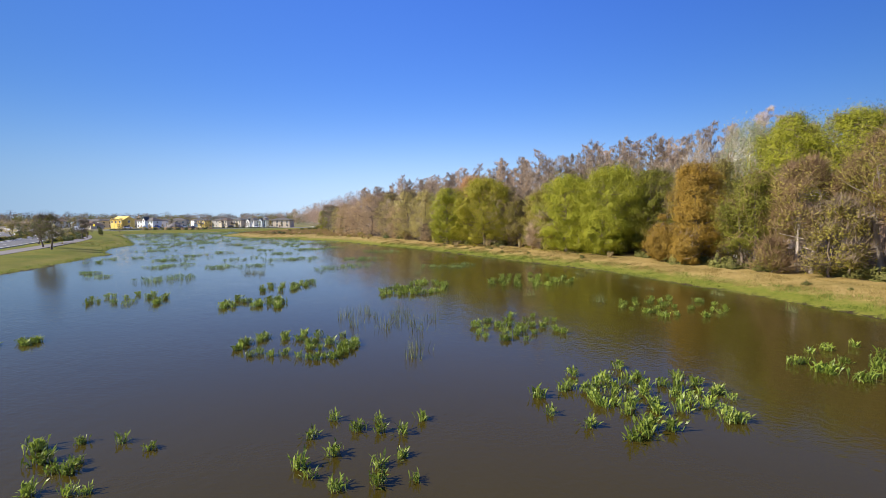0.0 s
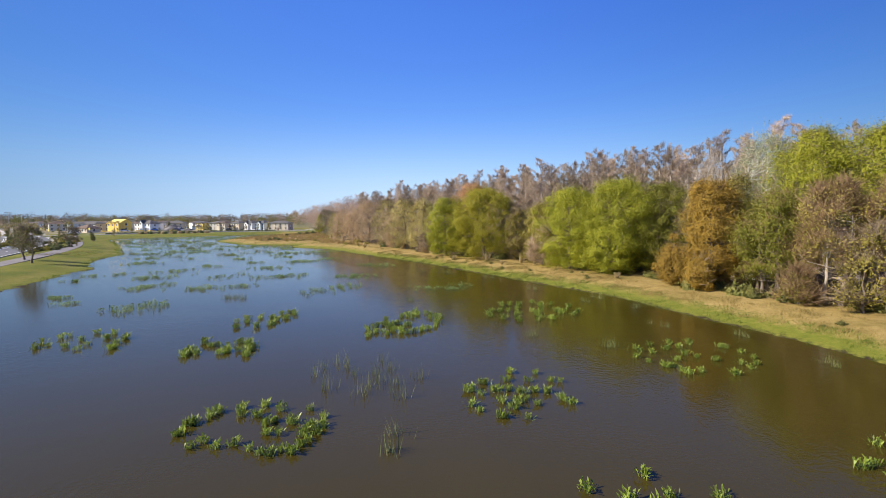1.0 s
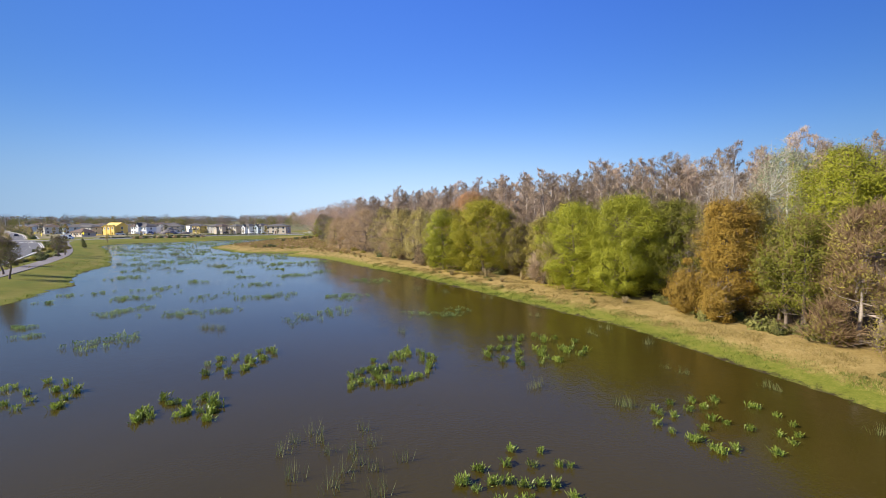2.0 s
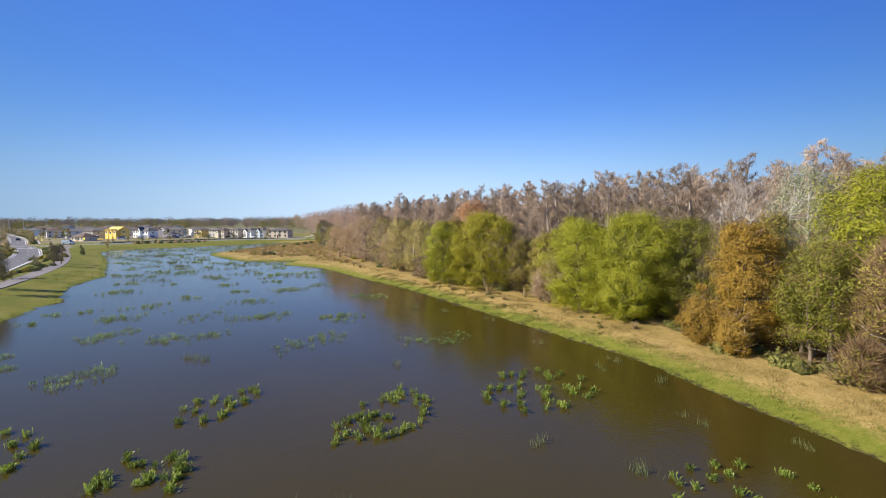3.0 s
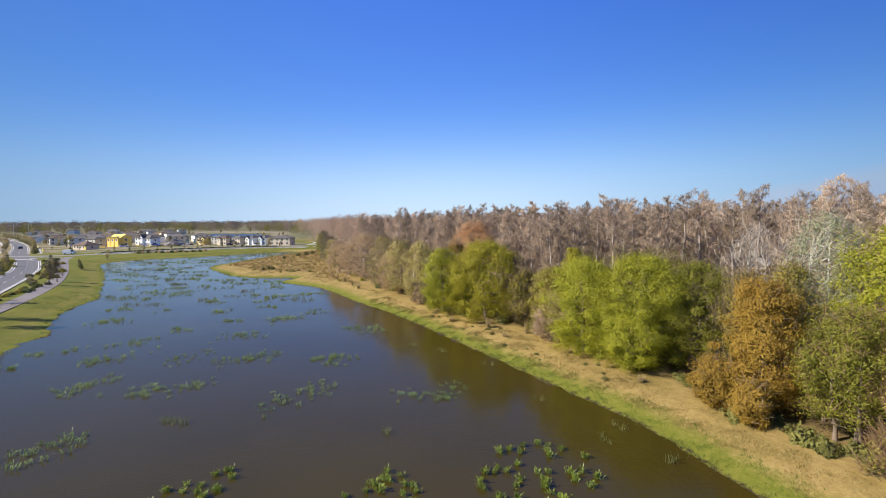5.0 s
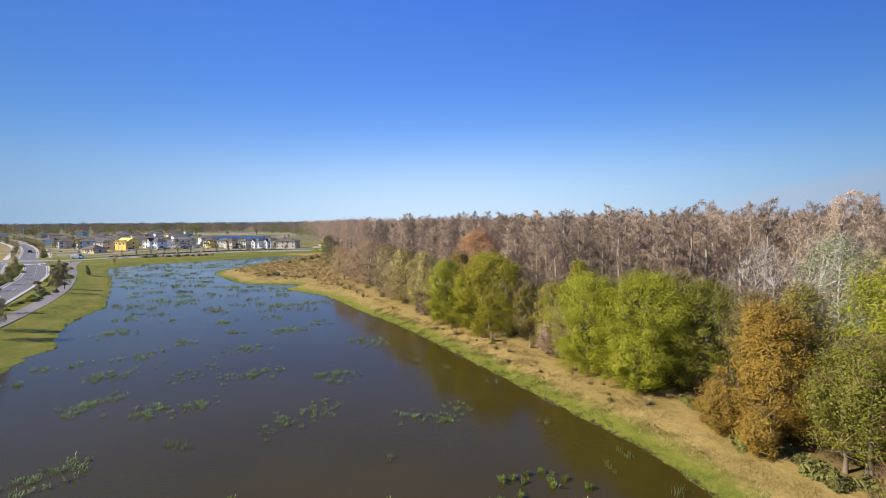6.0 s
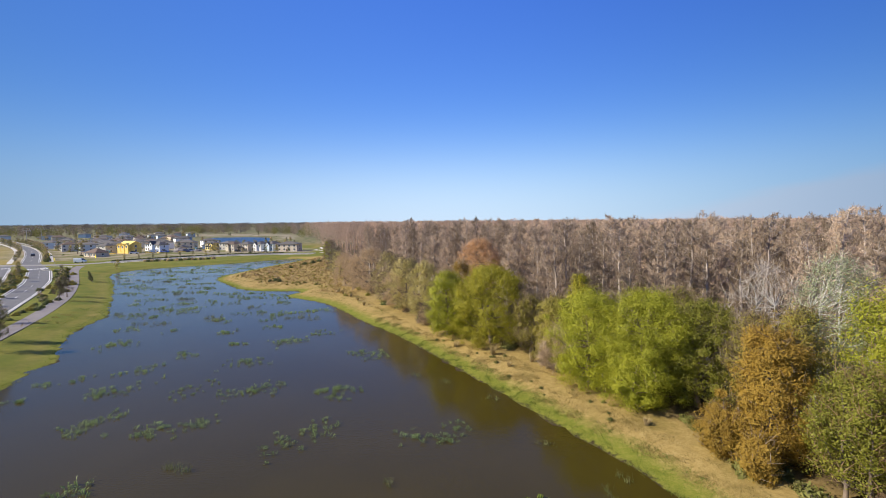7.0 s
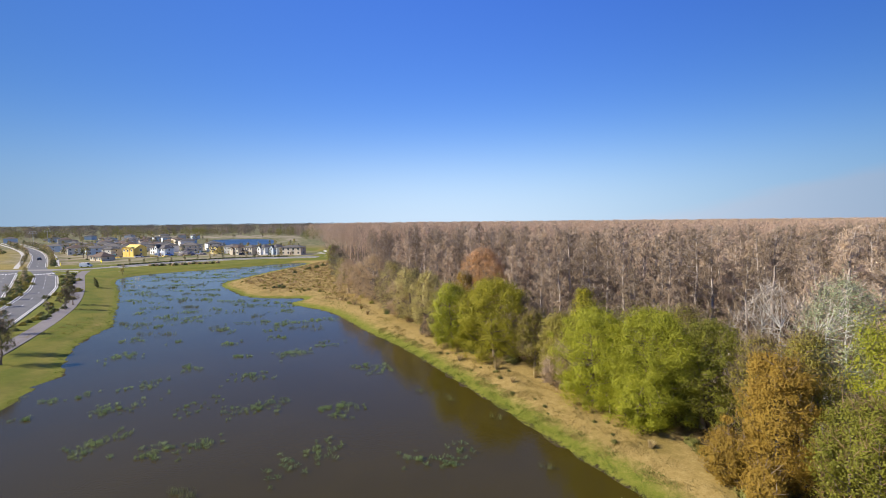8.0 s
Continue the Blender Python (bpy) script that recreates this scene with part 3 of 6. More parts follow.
def tree_meshes(seed, height, radius, bottom, leaves, twigs, leaf_size, leaf_mat, twig_mat, bark, clumps=70, clump_r=0.95, trunks=1, limb_count=26, limb=0.34, peak=0.42, ragged=0.26, shell=0.2):
    """Trunk with limbs, leaf crown and twigs of one broad-leaved tree."""
    rng = np.random.default_rng(seed)
    cen = crown_clumps(rng, height, radius, bottom, clumps, peak, ragged)
    limbs = []
    for k in range(trunks):
        foot = np.array([*(rng.normal(size=2) * (0.0 if trunks == 1 else 0.25 * radius)), -0.3])
        top = np.array([*(rng.normal(size=2) * 0.12 * radius + foot[:2] * 1.5), height * (0.8 - 0.15 * rng.random())])
        ts = np.linspace(0, 1, 7)[:, None]
        line = foot * (1 - ts) + top * ts + rng.normal(size=(7, 3)) * np.array([0.12, 0.12, 0]) * np.sin(np.pi * ts)
        r0 = (0.022 * height + 0.04) / math.sqrt(trunks)
        limbs.append(tube(line, r0 * (1 - 0.85 * ts[:, 0]) * np.where(ts[:, 0] < 0.05, 1.35, 1), 7))
        pick = cen[rng.permutation(len(cen))[: limb_count // trunks + 4]]
        for c in pick:
            h = np.clip(c[2] - 0.3 * np.hypot(c[0], c[1]) - 0.5, 0.15 * height, 0.78 * height)
            i = np.interp(h, line[:, 2], np.arange(7))
            s = np.array([np.interp(i, np.arange(7), line[:, q]) for q in range(3)])
            m = (s + c) / 2 + rng.normal(size=3) * 0.25 + np.array([0, 0, -0.1 * np.linalg.norm(c - s)])
            rr = r0 * limb * (1.1 - h / height)
            limbs.append(tube([s, s * 0.6 + m * 0.4, m, m * 0.4 + c * 0.6, c], np.array([1.2, 1, 0.75, 0.5, 0.22]) * rr, 4))
    v, f = joined(limbs)
    trunk = mesh_from("trunk", v, f, bark, True)
    crown = twig = None
    if leaves:
        ci = rng.integers(0, len(cen), leaves)
        o = unit(rng, leaves)
        o[:, 2] = np.where(rng.random(leaves) < 0.55, np.abs(o[:, 2]), o[:, 2])
        cr = (clump_r * (0.55 + 0.9 * rng.random(len(cen))))[ci]
        at = cen[ci] + np.clip(rng.normal(size=(leaves, 3)), -1.7, 1.7) * (cr * 0.42)[:, None] * np.array([1.1, 1.1, 0.9])
        o = at - cen[ci] + 0.35 * (at - np.array([0, 0, 0.4 * height])) / radius
        o /= np.linalg.norm(o, axis=1, keepdims=True) + 1e-9
        k = int(shell * leaves)
        at[:k], o[:k] = crown_shell(rng, k, height * 0.97, radius * 0.97, bottom, ragged * 1.5)
        at[:, 2] = np.maximum(at[:, 2], 0.15)
        crown = mesh_from("crown", *leaf_cards(rng, at, o, leaf_size * (0.6 + 0.8 * rng.random(leaves))), leaf_mat)
    if twigs:
        ci = rng.integers(0, len(cen), twigs)
        o = unit(rng, twigs)
        way = o * 0.8 + np.array([0, 0, 0.35]) + 0.5 * cen[ci] / (np.linalg.norm(cen[ci], axis=1, keepdims=True) + 1e-6)
        way /= np.linalg.norm(way, axis=1, keepdims=True)
        at = cen[ci] + unit(rng, twigs) * (clump_r * 0.8 * rng.random(twigs))[:, None]
        at[:, 2] = np.maximum(at[:, 2], 0.1)
        twig = mesh_from("twig_canopy", *twig_slivers(rng, at, way, 0.4 + 0.9 * rng.random(twigs), 0.025 + 0.035 * rng.random(twigs)), twig_mat)
    return trunk, crown, twig


def place_tree(name, meshes, x, y, turn, size, label, category="tree", group="", z=None):
    t = thing(name, (x, y, float(ground_height(x, y)) if z is None else z), turn, size)
    for nm, me in zip(("trunk", "crown", "twig_canopy"), meshes):
        if me is not None:
            child(nm, me, t, kind="" if nm == "trunk" else "stuff")
    return tagged(t, label, category, group)


# trees along the edge of the wood, from near the camera to far
def edge_tree(x, y, height, radius, leaf, label, seed, leaves=9000, twigs=1500, bottom=0.08, size=0.24, twig=M_TWIG_BROWN, bark=M_BARK, **kw):
    n = max(60, int(25.0 * radius * height / 6))
    k = 2.0 if y < 58 and x > 20 else 1.0
    sparse = k > 1 and leaf is M_LEAF_OLIVE
    leaves, twigs, size = int(leaves * (5.6 if k > 1 else 4.6) * (0.62 if sparse else 1.0)), int(twigs * (0.75 if sparse else 0.32 if k > 1 else 0.7)), size * (0.30 if k > 1 else 0.38)
    kw["shell"] = kw.get("shell", 0.32 if k > 1 and not sparse else 0.22)
    kw["clump_r"] = kw.get("clump_r", 0.95) * 0.8
    me = tree_meshes(seed, height, radius, bottom, leaves, twigs, size, leaf, twig, bark, clumps=n, **kw)
    return place_tree("tree", me, x, y, seed * 47 % 360, 1.0, label, "tree", "trees at the edge of the wood")


edge_tree(28.0, 40.4, 9.9, 2.35, M_LEAF_ORANGE, "tree with orange-brown autumn leaves and bare branch stubs", 1, 11000, 2600, 0.05, limb=0.4, ragged=0.26)
edge_tree(25.2, 41.6, 3.7, 1.5, M_LEAF_ORANGE, "low orange-leaved young tree at the bank", 2, 3600, 700, 0.06, clump_r=0.7)
edge_tree(25.6, 38.6, 2.8, 1.3, M_LEAF_ORANGE, "low orange-brown sapling at the bank", 48, 2600, 500, 0.05, clump_r=0.6)
edge_tree(28.2, 31.6, 2.4, 1.2, M_LEAF_OLIVE, "low brown twiggy sapling at the bank", 50, 700, 2600, 0.05, twig=M_TWIG_RUST_BROWN, clump_r=0.6)
edge_tree(28.6, 49.5, 10.4, 3.5, M_LEAF_MOSS, "mid-green tree with loose leaves", 3, 7500, 2500, 0.08)
edge_tree(24.8, 51.6, 10.8, 4.6, M_LEAF_GREEN, "dense bright green rounded tree", 4, 14000, 600, 0.06, clump_r=1.15)
edge_tree(20.8, 55.9, 10.3, 3.8, M_LEAF_GREEN, "dense bright green tree with low branches", 5, 11000, 600, 0.05)
edge_tree(22.8, 50.0, 5.4, 2.7, M_LEAF_GREEN, "low leafy green young tree at the bank", 6, 4500, 300, 0.06, clump_r=0.8)
edge_tree(19.2, 62.0, 8.4, 2.5, M_LEAF_OLIVE, "olive-green tree in new leaf", 7, 6500, 1600, 0.08)
edge_tree(18.6, 59.6, 5.4, 1.7, M_LEAF_RUST, "bare grey-brown twiggy small tree", 8, 500, 5200, 0.04, clump_r=0.7, twig=M_TWIG_TAN)
edge_tree(13.2, 72.6, 11.2, 5.7, M_LEAF_LIME, "broad yellow-green domed tree", 9, 15000, 900, 0.05, clump_r=1.2)
edge_tree(7.4, 77.6, 10.0, 3.4, M_LEAF_GREEN, "rounded mid-green tree with a bare lower side", 10, 9000, 1600, 0.06)
edge_tree(4.0, 90.0, 10.4, 2.6, M_LEAF_SAGE, "slim pale olive tree at the wood edge", 11, 4200, 1800, 0.08)
edge_tree(0.6, 95.5, 10.8, 3.0, M_LEAF_SAGE, "olive-brown tree with sparse leaves", 12, 3600, 5200, 0.06)
edge_tree(-3.4, 105.5, 11.0, 3.4, M_LEAF_SAGE, "brownish tree coming into leaf", 13, 2600, 6000, 0.05)
edge_tree(-8.8, 121.0, 11.2, 5.0, M_LEAF_RUST, "rust-brown bare-looking bushy tree", 14, 2600, 7500, 0.04, twig=M_TWIG_TAN)
edge_tree(-16.8, 131.5, 9.0, 3.2, M_LEAF_RUST, "rust-brown twiggy tree at the wood edge", 15, 1600, 5000, 0.05, twig=M_TWIG_TAN)
edge_tree(34.2, 36.8, 13.9, 3.5, M_LEAF_GREEN, "tall green tree with a wide high crown", 16, 8000, 2500, 0.45, trunks=2)
edge_tree(37.4, 33.6, 13.8, 3.8, M_LEAF_GREEN, "tall green tree behind bare neighbours", 20, 8000, 2500, 0.45, trunks=2)
edge_tree(29.6, 35.4, 8.4, 2.5, M_LEAF_MOSS, "moss-green tree with brown twigs and a veil of leaves", 17, 4200, 4500, 0.22, trunks=3, twig=M_TWIG_RUST_BROWN, bark=M_BARK)
edge_tree(31.0, 37.6, 7.4, 2.2, M_LEAF_MOSS, "slender green tree with bare lower stems", 34, 3200, 3500, 0.15, trunks=3)
edge_tree(30.6, 31.4, 8.9, 2.6, M_LEAF_OLIVE, "brown twiggy tree with thin loose leaves", 18, 2400, 9000, 0.32, trunks=3, twig=M_TWIG_RUST_BROWN, bark=M_BARK_PALE)
edge_tree(29.8, 28.2, 5.6, 2.0, M_LEAF_OLIVE, "olive-brown twiggy small tree", 35, 2200, 3000, 0.08, trunks=3, clump_r=0.7)
edge_tree(33.4, 27.6, 10.6, 2.9, M_LEAF_OLIVE, "olive tree with grey bare stems below", 36, 3600, 7000, 0.42, trunks=3, twig=M_TWIG_RUST_BROWN, bark=M_BARK_PALE)
edge_tree(38.6, 29.5, 13.6, 3.2, M_LEAF_ORANGE, "tall tree with sparse orange leaves", 19, 3500, 5200, 0.4)
edge_tree(32.6, 23.6, 8.6, 2.7, M_LEAF_OLIVE, "twiggy olive tree above dark undergrowth", 21, 2000, 7500, 0.3, trunks=3, twig=M_TWIG_RUST_BROWN, bark=M_BARK_PALE)
edge_tree(36.4, 20.6, 11.5, 3.4, M_LEAF_MOSS, "green tree standing in the wood", 22, 5000, 3000, 0.35)
edge_tree(37.4, 12.2, 11.6, 3.8, M_LEAF_MOSS, "green tree in the wood by the bank", 37, 5000, 1500, 0.1)
edge_tree(32.8, 43.6, 10.6, 2.4, M_LEAF_OLIVE, "olive-green tree topped with fresh leaves", 38, 5000, 1800, 0.4)
edge_tree(30.6, 45.6, 9.8, 2.4, M_LEAF_OLIVE, "olive tree with thin leaves and pale limbs", 39, 3500, 3500, 0.1, trunks=2)
edge_tree(34.4, 49.4, 13.6, 3.4, M_LEAF_RUST, "bare pale grey tree with spreading limbs", 23, 0, 3600, 0.3, twig=M_TWIG_PALE, bark=M_BARK_GREY, trunks=2, clump_r=1.2, limb=0.36, limb_count=70)
edge_tree(35.6, 43.6, 15.2, 3.0, M_LEAF_GREY, "tall grey-green tree with pale limbs", 24, 2300, 1500, 0.38, twig=M_TWIG_PALE, bark=M_BARK_WHITE, trunks=3, limb=0.36, limb_count=60, shell=0.3)
edge_tree(15.0, 97.0, 14.2, 5.2, M_LEAF_RED, "russet-leaved tree rising behind the green ones", 25, 8500, 6000, 0.25, twig=M_TWIG_TAN)
edge_tree(10.2, 88.0, 10.6, 2.4, M_LEAF_ORANGE, "orange-brown tree behind the edge", 26, 4000, 3500, 0.15, twig=M_TWIG_TAN)
edge_tree(31.5, 57.0, 10.0, 2.6, M_LEAF_OLIVE, "thin olive tree behind the edge", 27, 3600, 3500, 0.1)
edge_tree(24.0, 67.0, 10.5, 1.5, M_LEAF_LIME, "slim yellow-green tree among bare trunks", 28, 2600, 1200, 0.3)
edge_tree(17.0, 70.0, 8.6, 2.2, M_LEAF_RUST, "brown twiggy tree beside the domed tree", 29, 900, 5000, 0.05)
edge_tree(4.2, 84.5, 3.2, 1.2, M_LEAF_RUST, "low rust-brown bush-like tree", 30, 900, 3600, 0.04, clump_r=0.7)
edge_tree(-24.8, 160.0, 9.5, 3.0, M_LEAF_GREY, "grey-brown tree hung with moss", 31, 900, 5200, 0.1)
edge_tree(-37.5, 214.0, 9.0, 2.2, M_LEAF_GREEN, "slim bright green tree at the end of the wood", 32, 3600, 600, 0.08)
edge_tree(-31.0, 186.0, 10.5, 3.0, M_LEAF_GREY, "grey bare tree hung with moss", 33, 300, 5200, 0.1)

edge_tree(17.6, 67.6, 7.8, 2.2, M_LEAF_OLIVE, "olive brush-like tree between larger ones", 40, 2400, 3000, 0.05)
edge_tree(10.0, 78.0, 7.0, 2.2, M_LEAF_GREEN, "small green tree between larger ones", 41, 3000, 1200, 0.05)
edge_tree(23.6, 59.0, 8.2, 2.6, M_LEAF_OLIVE, "olive tree behind the bright green ones", 42, 3200, 2200, 0.08)
edge_tree(28.6, 54.6, 8.6, 2.6, M_LEAF_MOSS, "leafy moss-green tree behind the edge", 43, 4200, 1500, 0.08)
edge_tree(20.4, 64.8, 7.2, 2.2, M_LEAF_RUST, "tan twiggy tree behind the edge", 44, 1200, 3800, 0.05, twig=M_TWIG_TAN)
edge_tree(-1.5, 100.6, 8.0, 2.4, M_LEAF_RUST, "tan brush-like tree at the wood edge", 45, 1800, 3800, 0.05, twig=M_TWIG_TAN)
edge_tree(-13.6, 127.5, 8.6, 3.0, M_LEAF_RUST, "pale tan bushy tree at the wood edge", 46, 1500, 4200, 0.05, twig=M_TWIG_TAN)
edge_tree(-21.0, 148.0, 8.6, 2.8, M_LEAF_SAGE, "olive-brown bushy tree at the wood edge", 47, 2200, 3600, 0.05)


# bare cypresses hung with moss
def cypress_meshes(seed, height, twigs, mat, lean=0.4, slim=1.0):
    """A straight flared trunk, rising limbs, fine twigs in sprays along them and hanging tufts of moss."""
    rng = np.random.default_rng(seed)
    ts = np.linspace(0, 1, 8)
    bend = rng.normal(size=2) * lean
    line = np.stack([bend[0] * ts + rng.normal(size=8) * 0.07, bend[1] * ts + rng.normal(size=8) * 0.07, -0.3 + ts * height], -1)
    pieces = [tube(line, np.interp(ts, [0, 0.08, 0.6, 1], [0.46, 0.25, 0.15, 0.03]), 6)]
    nb = 74
    hs = height * (0.20 + 0.79 * (np.arange(nb) + rng.random(nb)) / nb)
    u = hs / height
    ln = 0.30 + 2.15 * slim * np.clip(1 - ((u - 0.56) / 0.44) ** 2, 0, 1) ** 0.75
    ln = ln * (0.6 + 0.6 * rng.random(nb))
    shares = (twigs * (ln + 0.35) / (ln + 0.35).sum()).astype(int)
    at, way = [], []
    for h, ln, k in zip(hs, ln, shares):
        a = rng.random() * 2 * math.pi
        s = np.array([np.interp(h, line[:, 2], line[:, 0]), np.interp(h, line[:, 2], line[:, 1]), h])
        e = s + ln * np.array([math.cos(a), math.sin(a), 0.2 + 0.5 * rng.random()])
        e[2] = min(e[2], height + 0.1)
        m = (s + e) / 2 + np.array([0, 0, -0.08 * ln]) + rng.normal(size=3) * 0.12
        pieces.append(tube([s, m, e], [0.055, 0.036, 0.012], 3))
        knots = np.sort(rng.random(max(3, int(ln * 4))) ** 0.7)
        f = np.clip(knots[rng.integers(0, len(knots), k)] + rng.normal(size=k) * 0.04, 0.05, 1.05)[:, None]
        p = np.where(f < 0.5, s + (m - s) * f * 2, m + (e - m) * (f * 2 - 1))
        w = 0.8 * unit(rng, k) + 0.5 * (e - s) / ln + np.array([0, 0, 0.22])
        hang = rng.random(k) < 0.24
        w[hang] = np.array([0, 0, -1.0]) + 0.2 * w[hang]
        at.append(p + rng.normal(size=(k, 3)) * 0.13)
        way.append(w / np.linalg.norm(w, axis=1, keepdims=True))
    at, way = np.vstack(at), np.vstack(way)
    n = len(at)
    v, f = joined(pieces)
    trunk = mesh_from("trunk", v, f, M_BARK_PALE, True)
    crown = mesh_from("twig_canopy", *twig_slivers(rng, at, way, 0.22 + 0.42 * rng.random(n), 0.04 + 0.05 * rng.random(n)), mat)
    return trunk, None, crown


CYPRESS = [cypress_meshes(200 + k, 17.6 + 0.55 * (k % 4), 5000, M_TWIG_RUST if k % 3 == 0 else M_TWIG_GREY, 0.4, (1.0, 0.75, 1.15, 0.9)[k % 4]) for k in range(9)]
LABELS = ("bare grey-brown cypress hung with moss", "bare rust-brown cypress with fine twigs")
EDGE_POINTS = np.array([o.location[:] for o in bpy.data.objects if o.name.startswith("tree") and o.parent is None])
CLEAR = np.array([(15.0, 96.0, 7.0), (13.2, 88.0, 5.0), (10.2, 86.0, 4.0), (34.0, 46.0, 4.5), (33.0, 50.0, 4.0)])
rng = np.random.default_rng(77)
spots = []
for _ in range(24000):
    x, y = rng.uniform(-60, 120), rng.uniform(5, 300)
    dist = math.hypot(x - 3, y - 11)
    if dist > 300 or y < 0.35 * x:
        continue
    spots.append((x, y, dist))
sp = np.array(spots)
depth = -signed_distance(sp[:, 0], sp[:, 1], WOOD)
inner = depth > np.where(sp[:, 1] > 80, 11.0, 7.0)
sp, depth = sp[inner], depth[inner]
kept, held = [], np.full((6000, 2), 1e6)
for (x, y, dist), dep in zip(sp, depth):
    gap = 3.3 + 0.012 * dist
    if np.min((held[: len(kept) + 1, 0] - x) ** 2 + (held[: len(kept) + 1, 1] - y) ** 2) > gap * gap and np.min(np.hypot(EDGE_POINTS[:, 0] - x, EDGE_POINTS[:, 1] - y)) > 3.0 and np.all(np.hypot(CLEAR[:, 0] - x, CLEAR[:, 1] - y) > CLEAR[:, 2]):
        held[len(kept)] = x, y
        kept.append((x, y, dist, dep))
kept.sort(key=lambda q: q[2] + 0.8 * q[3])
near, far = kept[:295], kept[295:]
protos = {}
for k, (x, y, dist, dep) in enumerate(near):
    v = int(rng.integers(0, 9))
    s = (0.90 + 0.12 * rng.random()) * float(np.interp(dep, [7, 14, 25], [0.84, 0.95, 1.03])) * float(np.interp(y, [22, 40, 58, 85], [0.74, 0.83, 0.95, 0.93]))
    m = pose(x, y, LAND, rng.normal() * 1.5, rng.normal() * 1.5, rng.random() * 360) @ Matrix.Diagonal((s, s, s, 1))
    if v not in protos:
        protos[v] = place_tree("cypress_tree", CYPRESS[v], x, y, 0, 1.0, LABELS[0 if v % 3 else 1], "tree", "cypresses in the wood")
        protos[v].matrix_basis = m
    else:
        c = copy_thing(protos[v], pose(0, 0, 0))
        c.matrix_basis = m


def far_wood(name, places, twigs, seed, label, mats, width, trunks=True, low=0.42, rise=0.55):
    """Far trees of one wood, too many to count, as one mesh: trunk slivers and twig crowns."""
    rng = np.random.default_rng(seed)
    p = np.array(places)
    n = len(p)
    ci = np.repeat(np.arange(n), twigs)
    h = p[ci, 3]
    u = low + (1 - low) * rng.random(n * twigs) ** 0.75
    rad = p[ci, 2] * (0.35 + 0.65 * np.sqrt(np.clip(1 - ((u - 0.6) / 0.42) ** 2, 0, 1)))
    a = rng.random(n * twigs) * 2 * np.pi
    rr = rad * np.sqrt(rng.random(n * twigs))
    at = np.stack([p[ci, 0] + rr * np.cos(a), p[ci, 1] + rr * np.sin(a), LAND + u * h * (1 - 0.12 * (rr / (p[ci, 2] + 1e-6)) ** 2)], -1)
    way = 0.8 * unit(rng, n * twigs) + np.array([0, 0, rise])
    way /= np.linalg.norm(way, axis=1, keepdims=True)
    sz = p[ci, 2] / 2.2
    v, f = twig_slivers(rng, at, way, (0.35 + 0.45 * rng.random(n * twigs)) * np.minimum(sz, 2.2), width * (0.6 + 0.8 * rng.random(n * twigs)) * sz)
    if trunks:
        t0 = np.stack([p[:, 0], p[:, 1], np.full(n, LAND)], -1)
        v2, f2 = twig_slivers(rng, t0, np.tile([[0.02, 0.02, 1.0]], (n, 1)), p[:, 3] * 0.95, np.full(n, 0.45))
        v, f = joined([(v, f), (v2, f2)])
    return tagged(new(name, mesh_from(name, v, f, mats)), label, "woodland", kind="stuff")


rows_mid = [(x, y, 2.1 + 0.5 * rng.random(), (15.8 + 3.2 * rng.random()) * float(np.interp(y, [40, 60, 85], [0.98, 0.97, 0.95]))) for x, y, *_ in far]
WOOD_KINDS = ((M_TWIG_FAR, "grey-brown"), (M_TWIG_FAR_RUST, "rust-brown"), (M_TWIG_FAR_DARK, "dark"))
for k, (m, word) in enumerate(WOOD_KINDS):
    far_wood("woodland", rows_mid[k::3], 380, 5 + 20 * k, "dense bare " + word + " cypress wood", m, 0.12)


# bare brush and saplings under the cypresses
brush = []
for x, y, dist, dep in kept[:900]:
    for _ in range(2):
        brush.append((x + rng.normal() * 2.0, y + rng.normal() * 2.0, 1.3 + 0.8 * rng.random(), 3.5 + 5.5 * rng.random()))
brush = [q for q in brush if signed_distance(np.array([q[0]]), np.array([q[1]]), WOOD)[0] < -4.5]
far_wood("brush", brush[0::2], 90, 95, "bare grey-brown brush under the cypresses", M_TWIG_GREY, 0.085, False, 0.03, 0.8)
far_wood("brush", brush[1::2], 90, 96, "bare tan brush under the cypresses", M_TWIG_FAR_RUST, 0.085, False, 0.03, 0.8)


def scatter_wood(n, r0, r1, a0, a1, seed, min_depth=2.0):
    """Places in the wood by bearing (degrees from straight ahead, right positive) and distance, thinner far off."""
    g = np.random.default_rng(seed)
    r = r0 * (r1 / r0) ** g.random(n)
    a = np.radians(g.uniform(a0, a1, n))
    x, y = 3 + r * np.sin(a), 11 + r * np.cos(a)
    ok = -signed_distance(x, y, WOOD) > min_depth
    return x[ok], y[ok], r[ok], g


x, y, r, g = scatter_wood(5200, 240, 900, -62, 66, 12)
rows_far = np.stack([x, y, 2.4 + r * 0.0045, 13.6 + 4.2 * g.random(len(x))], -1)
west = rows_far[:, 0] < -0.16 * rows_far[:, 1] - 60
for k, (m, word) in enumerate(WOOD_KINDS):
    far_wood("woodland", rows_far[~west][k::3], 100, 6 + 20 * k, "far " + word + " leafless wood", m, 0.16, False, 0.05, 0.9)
# western wood seen edge-on: its shaded gaps are put into darker twig colours
far_wood("woodland", rows_far[west][0::2], 110, 66, "far dark grey wood beyond the houses", M_WOOD_FAR_SHADE, 0.2, True, 0.05, 0.5)
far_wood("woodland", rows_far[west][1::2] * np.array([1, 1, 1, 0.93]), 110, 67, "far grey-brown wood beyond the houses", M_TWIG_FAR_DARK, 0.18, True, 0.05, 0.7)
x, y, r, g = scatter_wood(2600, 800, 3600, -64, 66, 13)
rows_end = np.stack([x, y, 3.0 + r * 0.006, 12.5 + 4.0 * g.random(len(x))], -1)
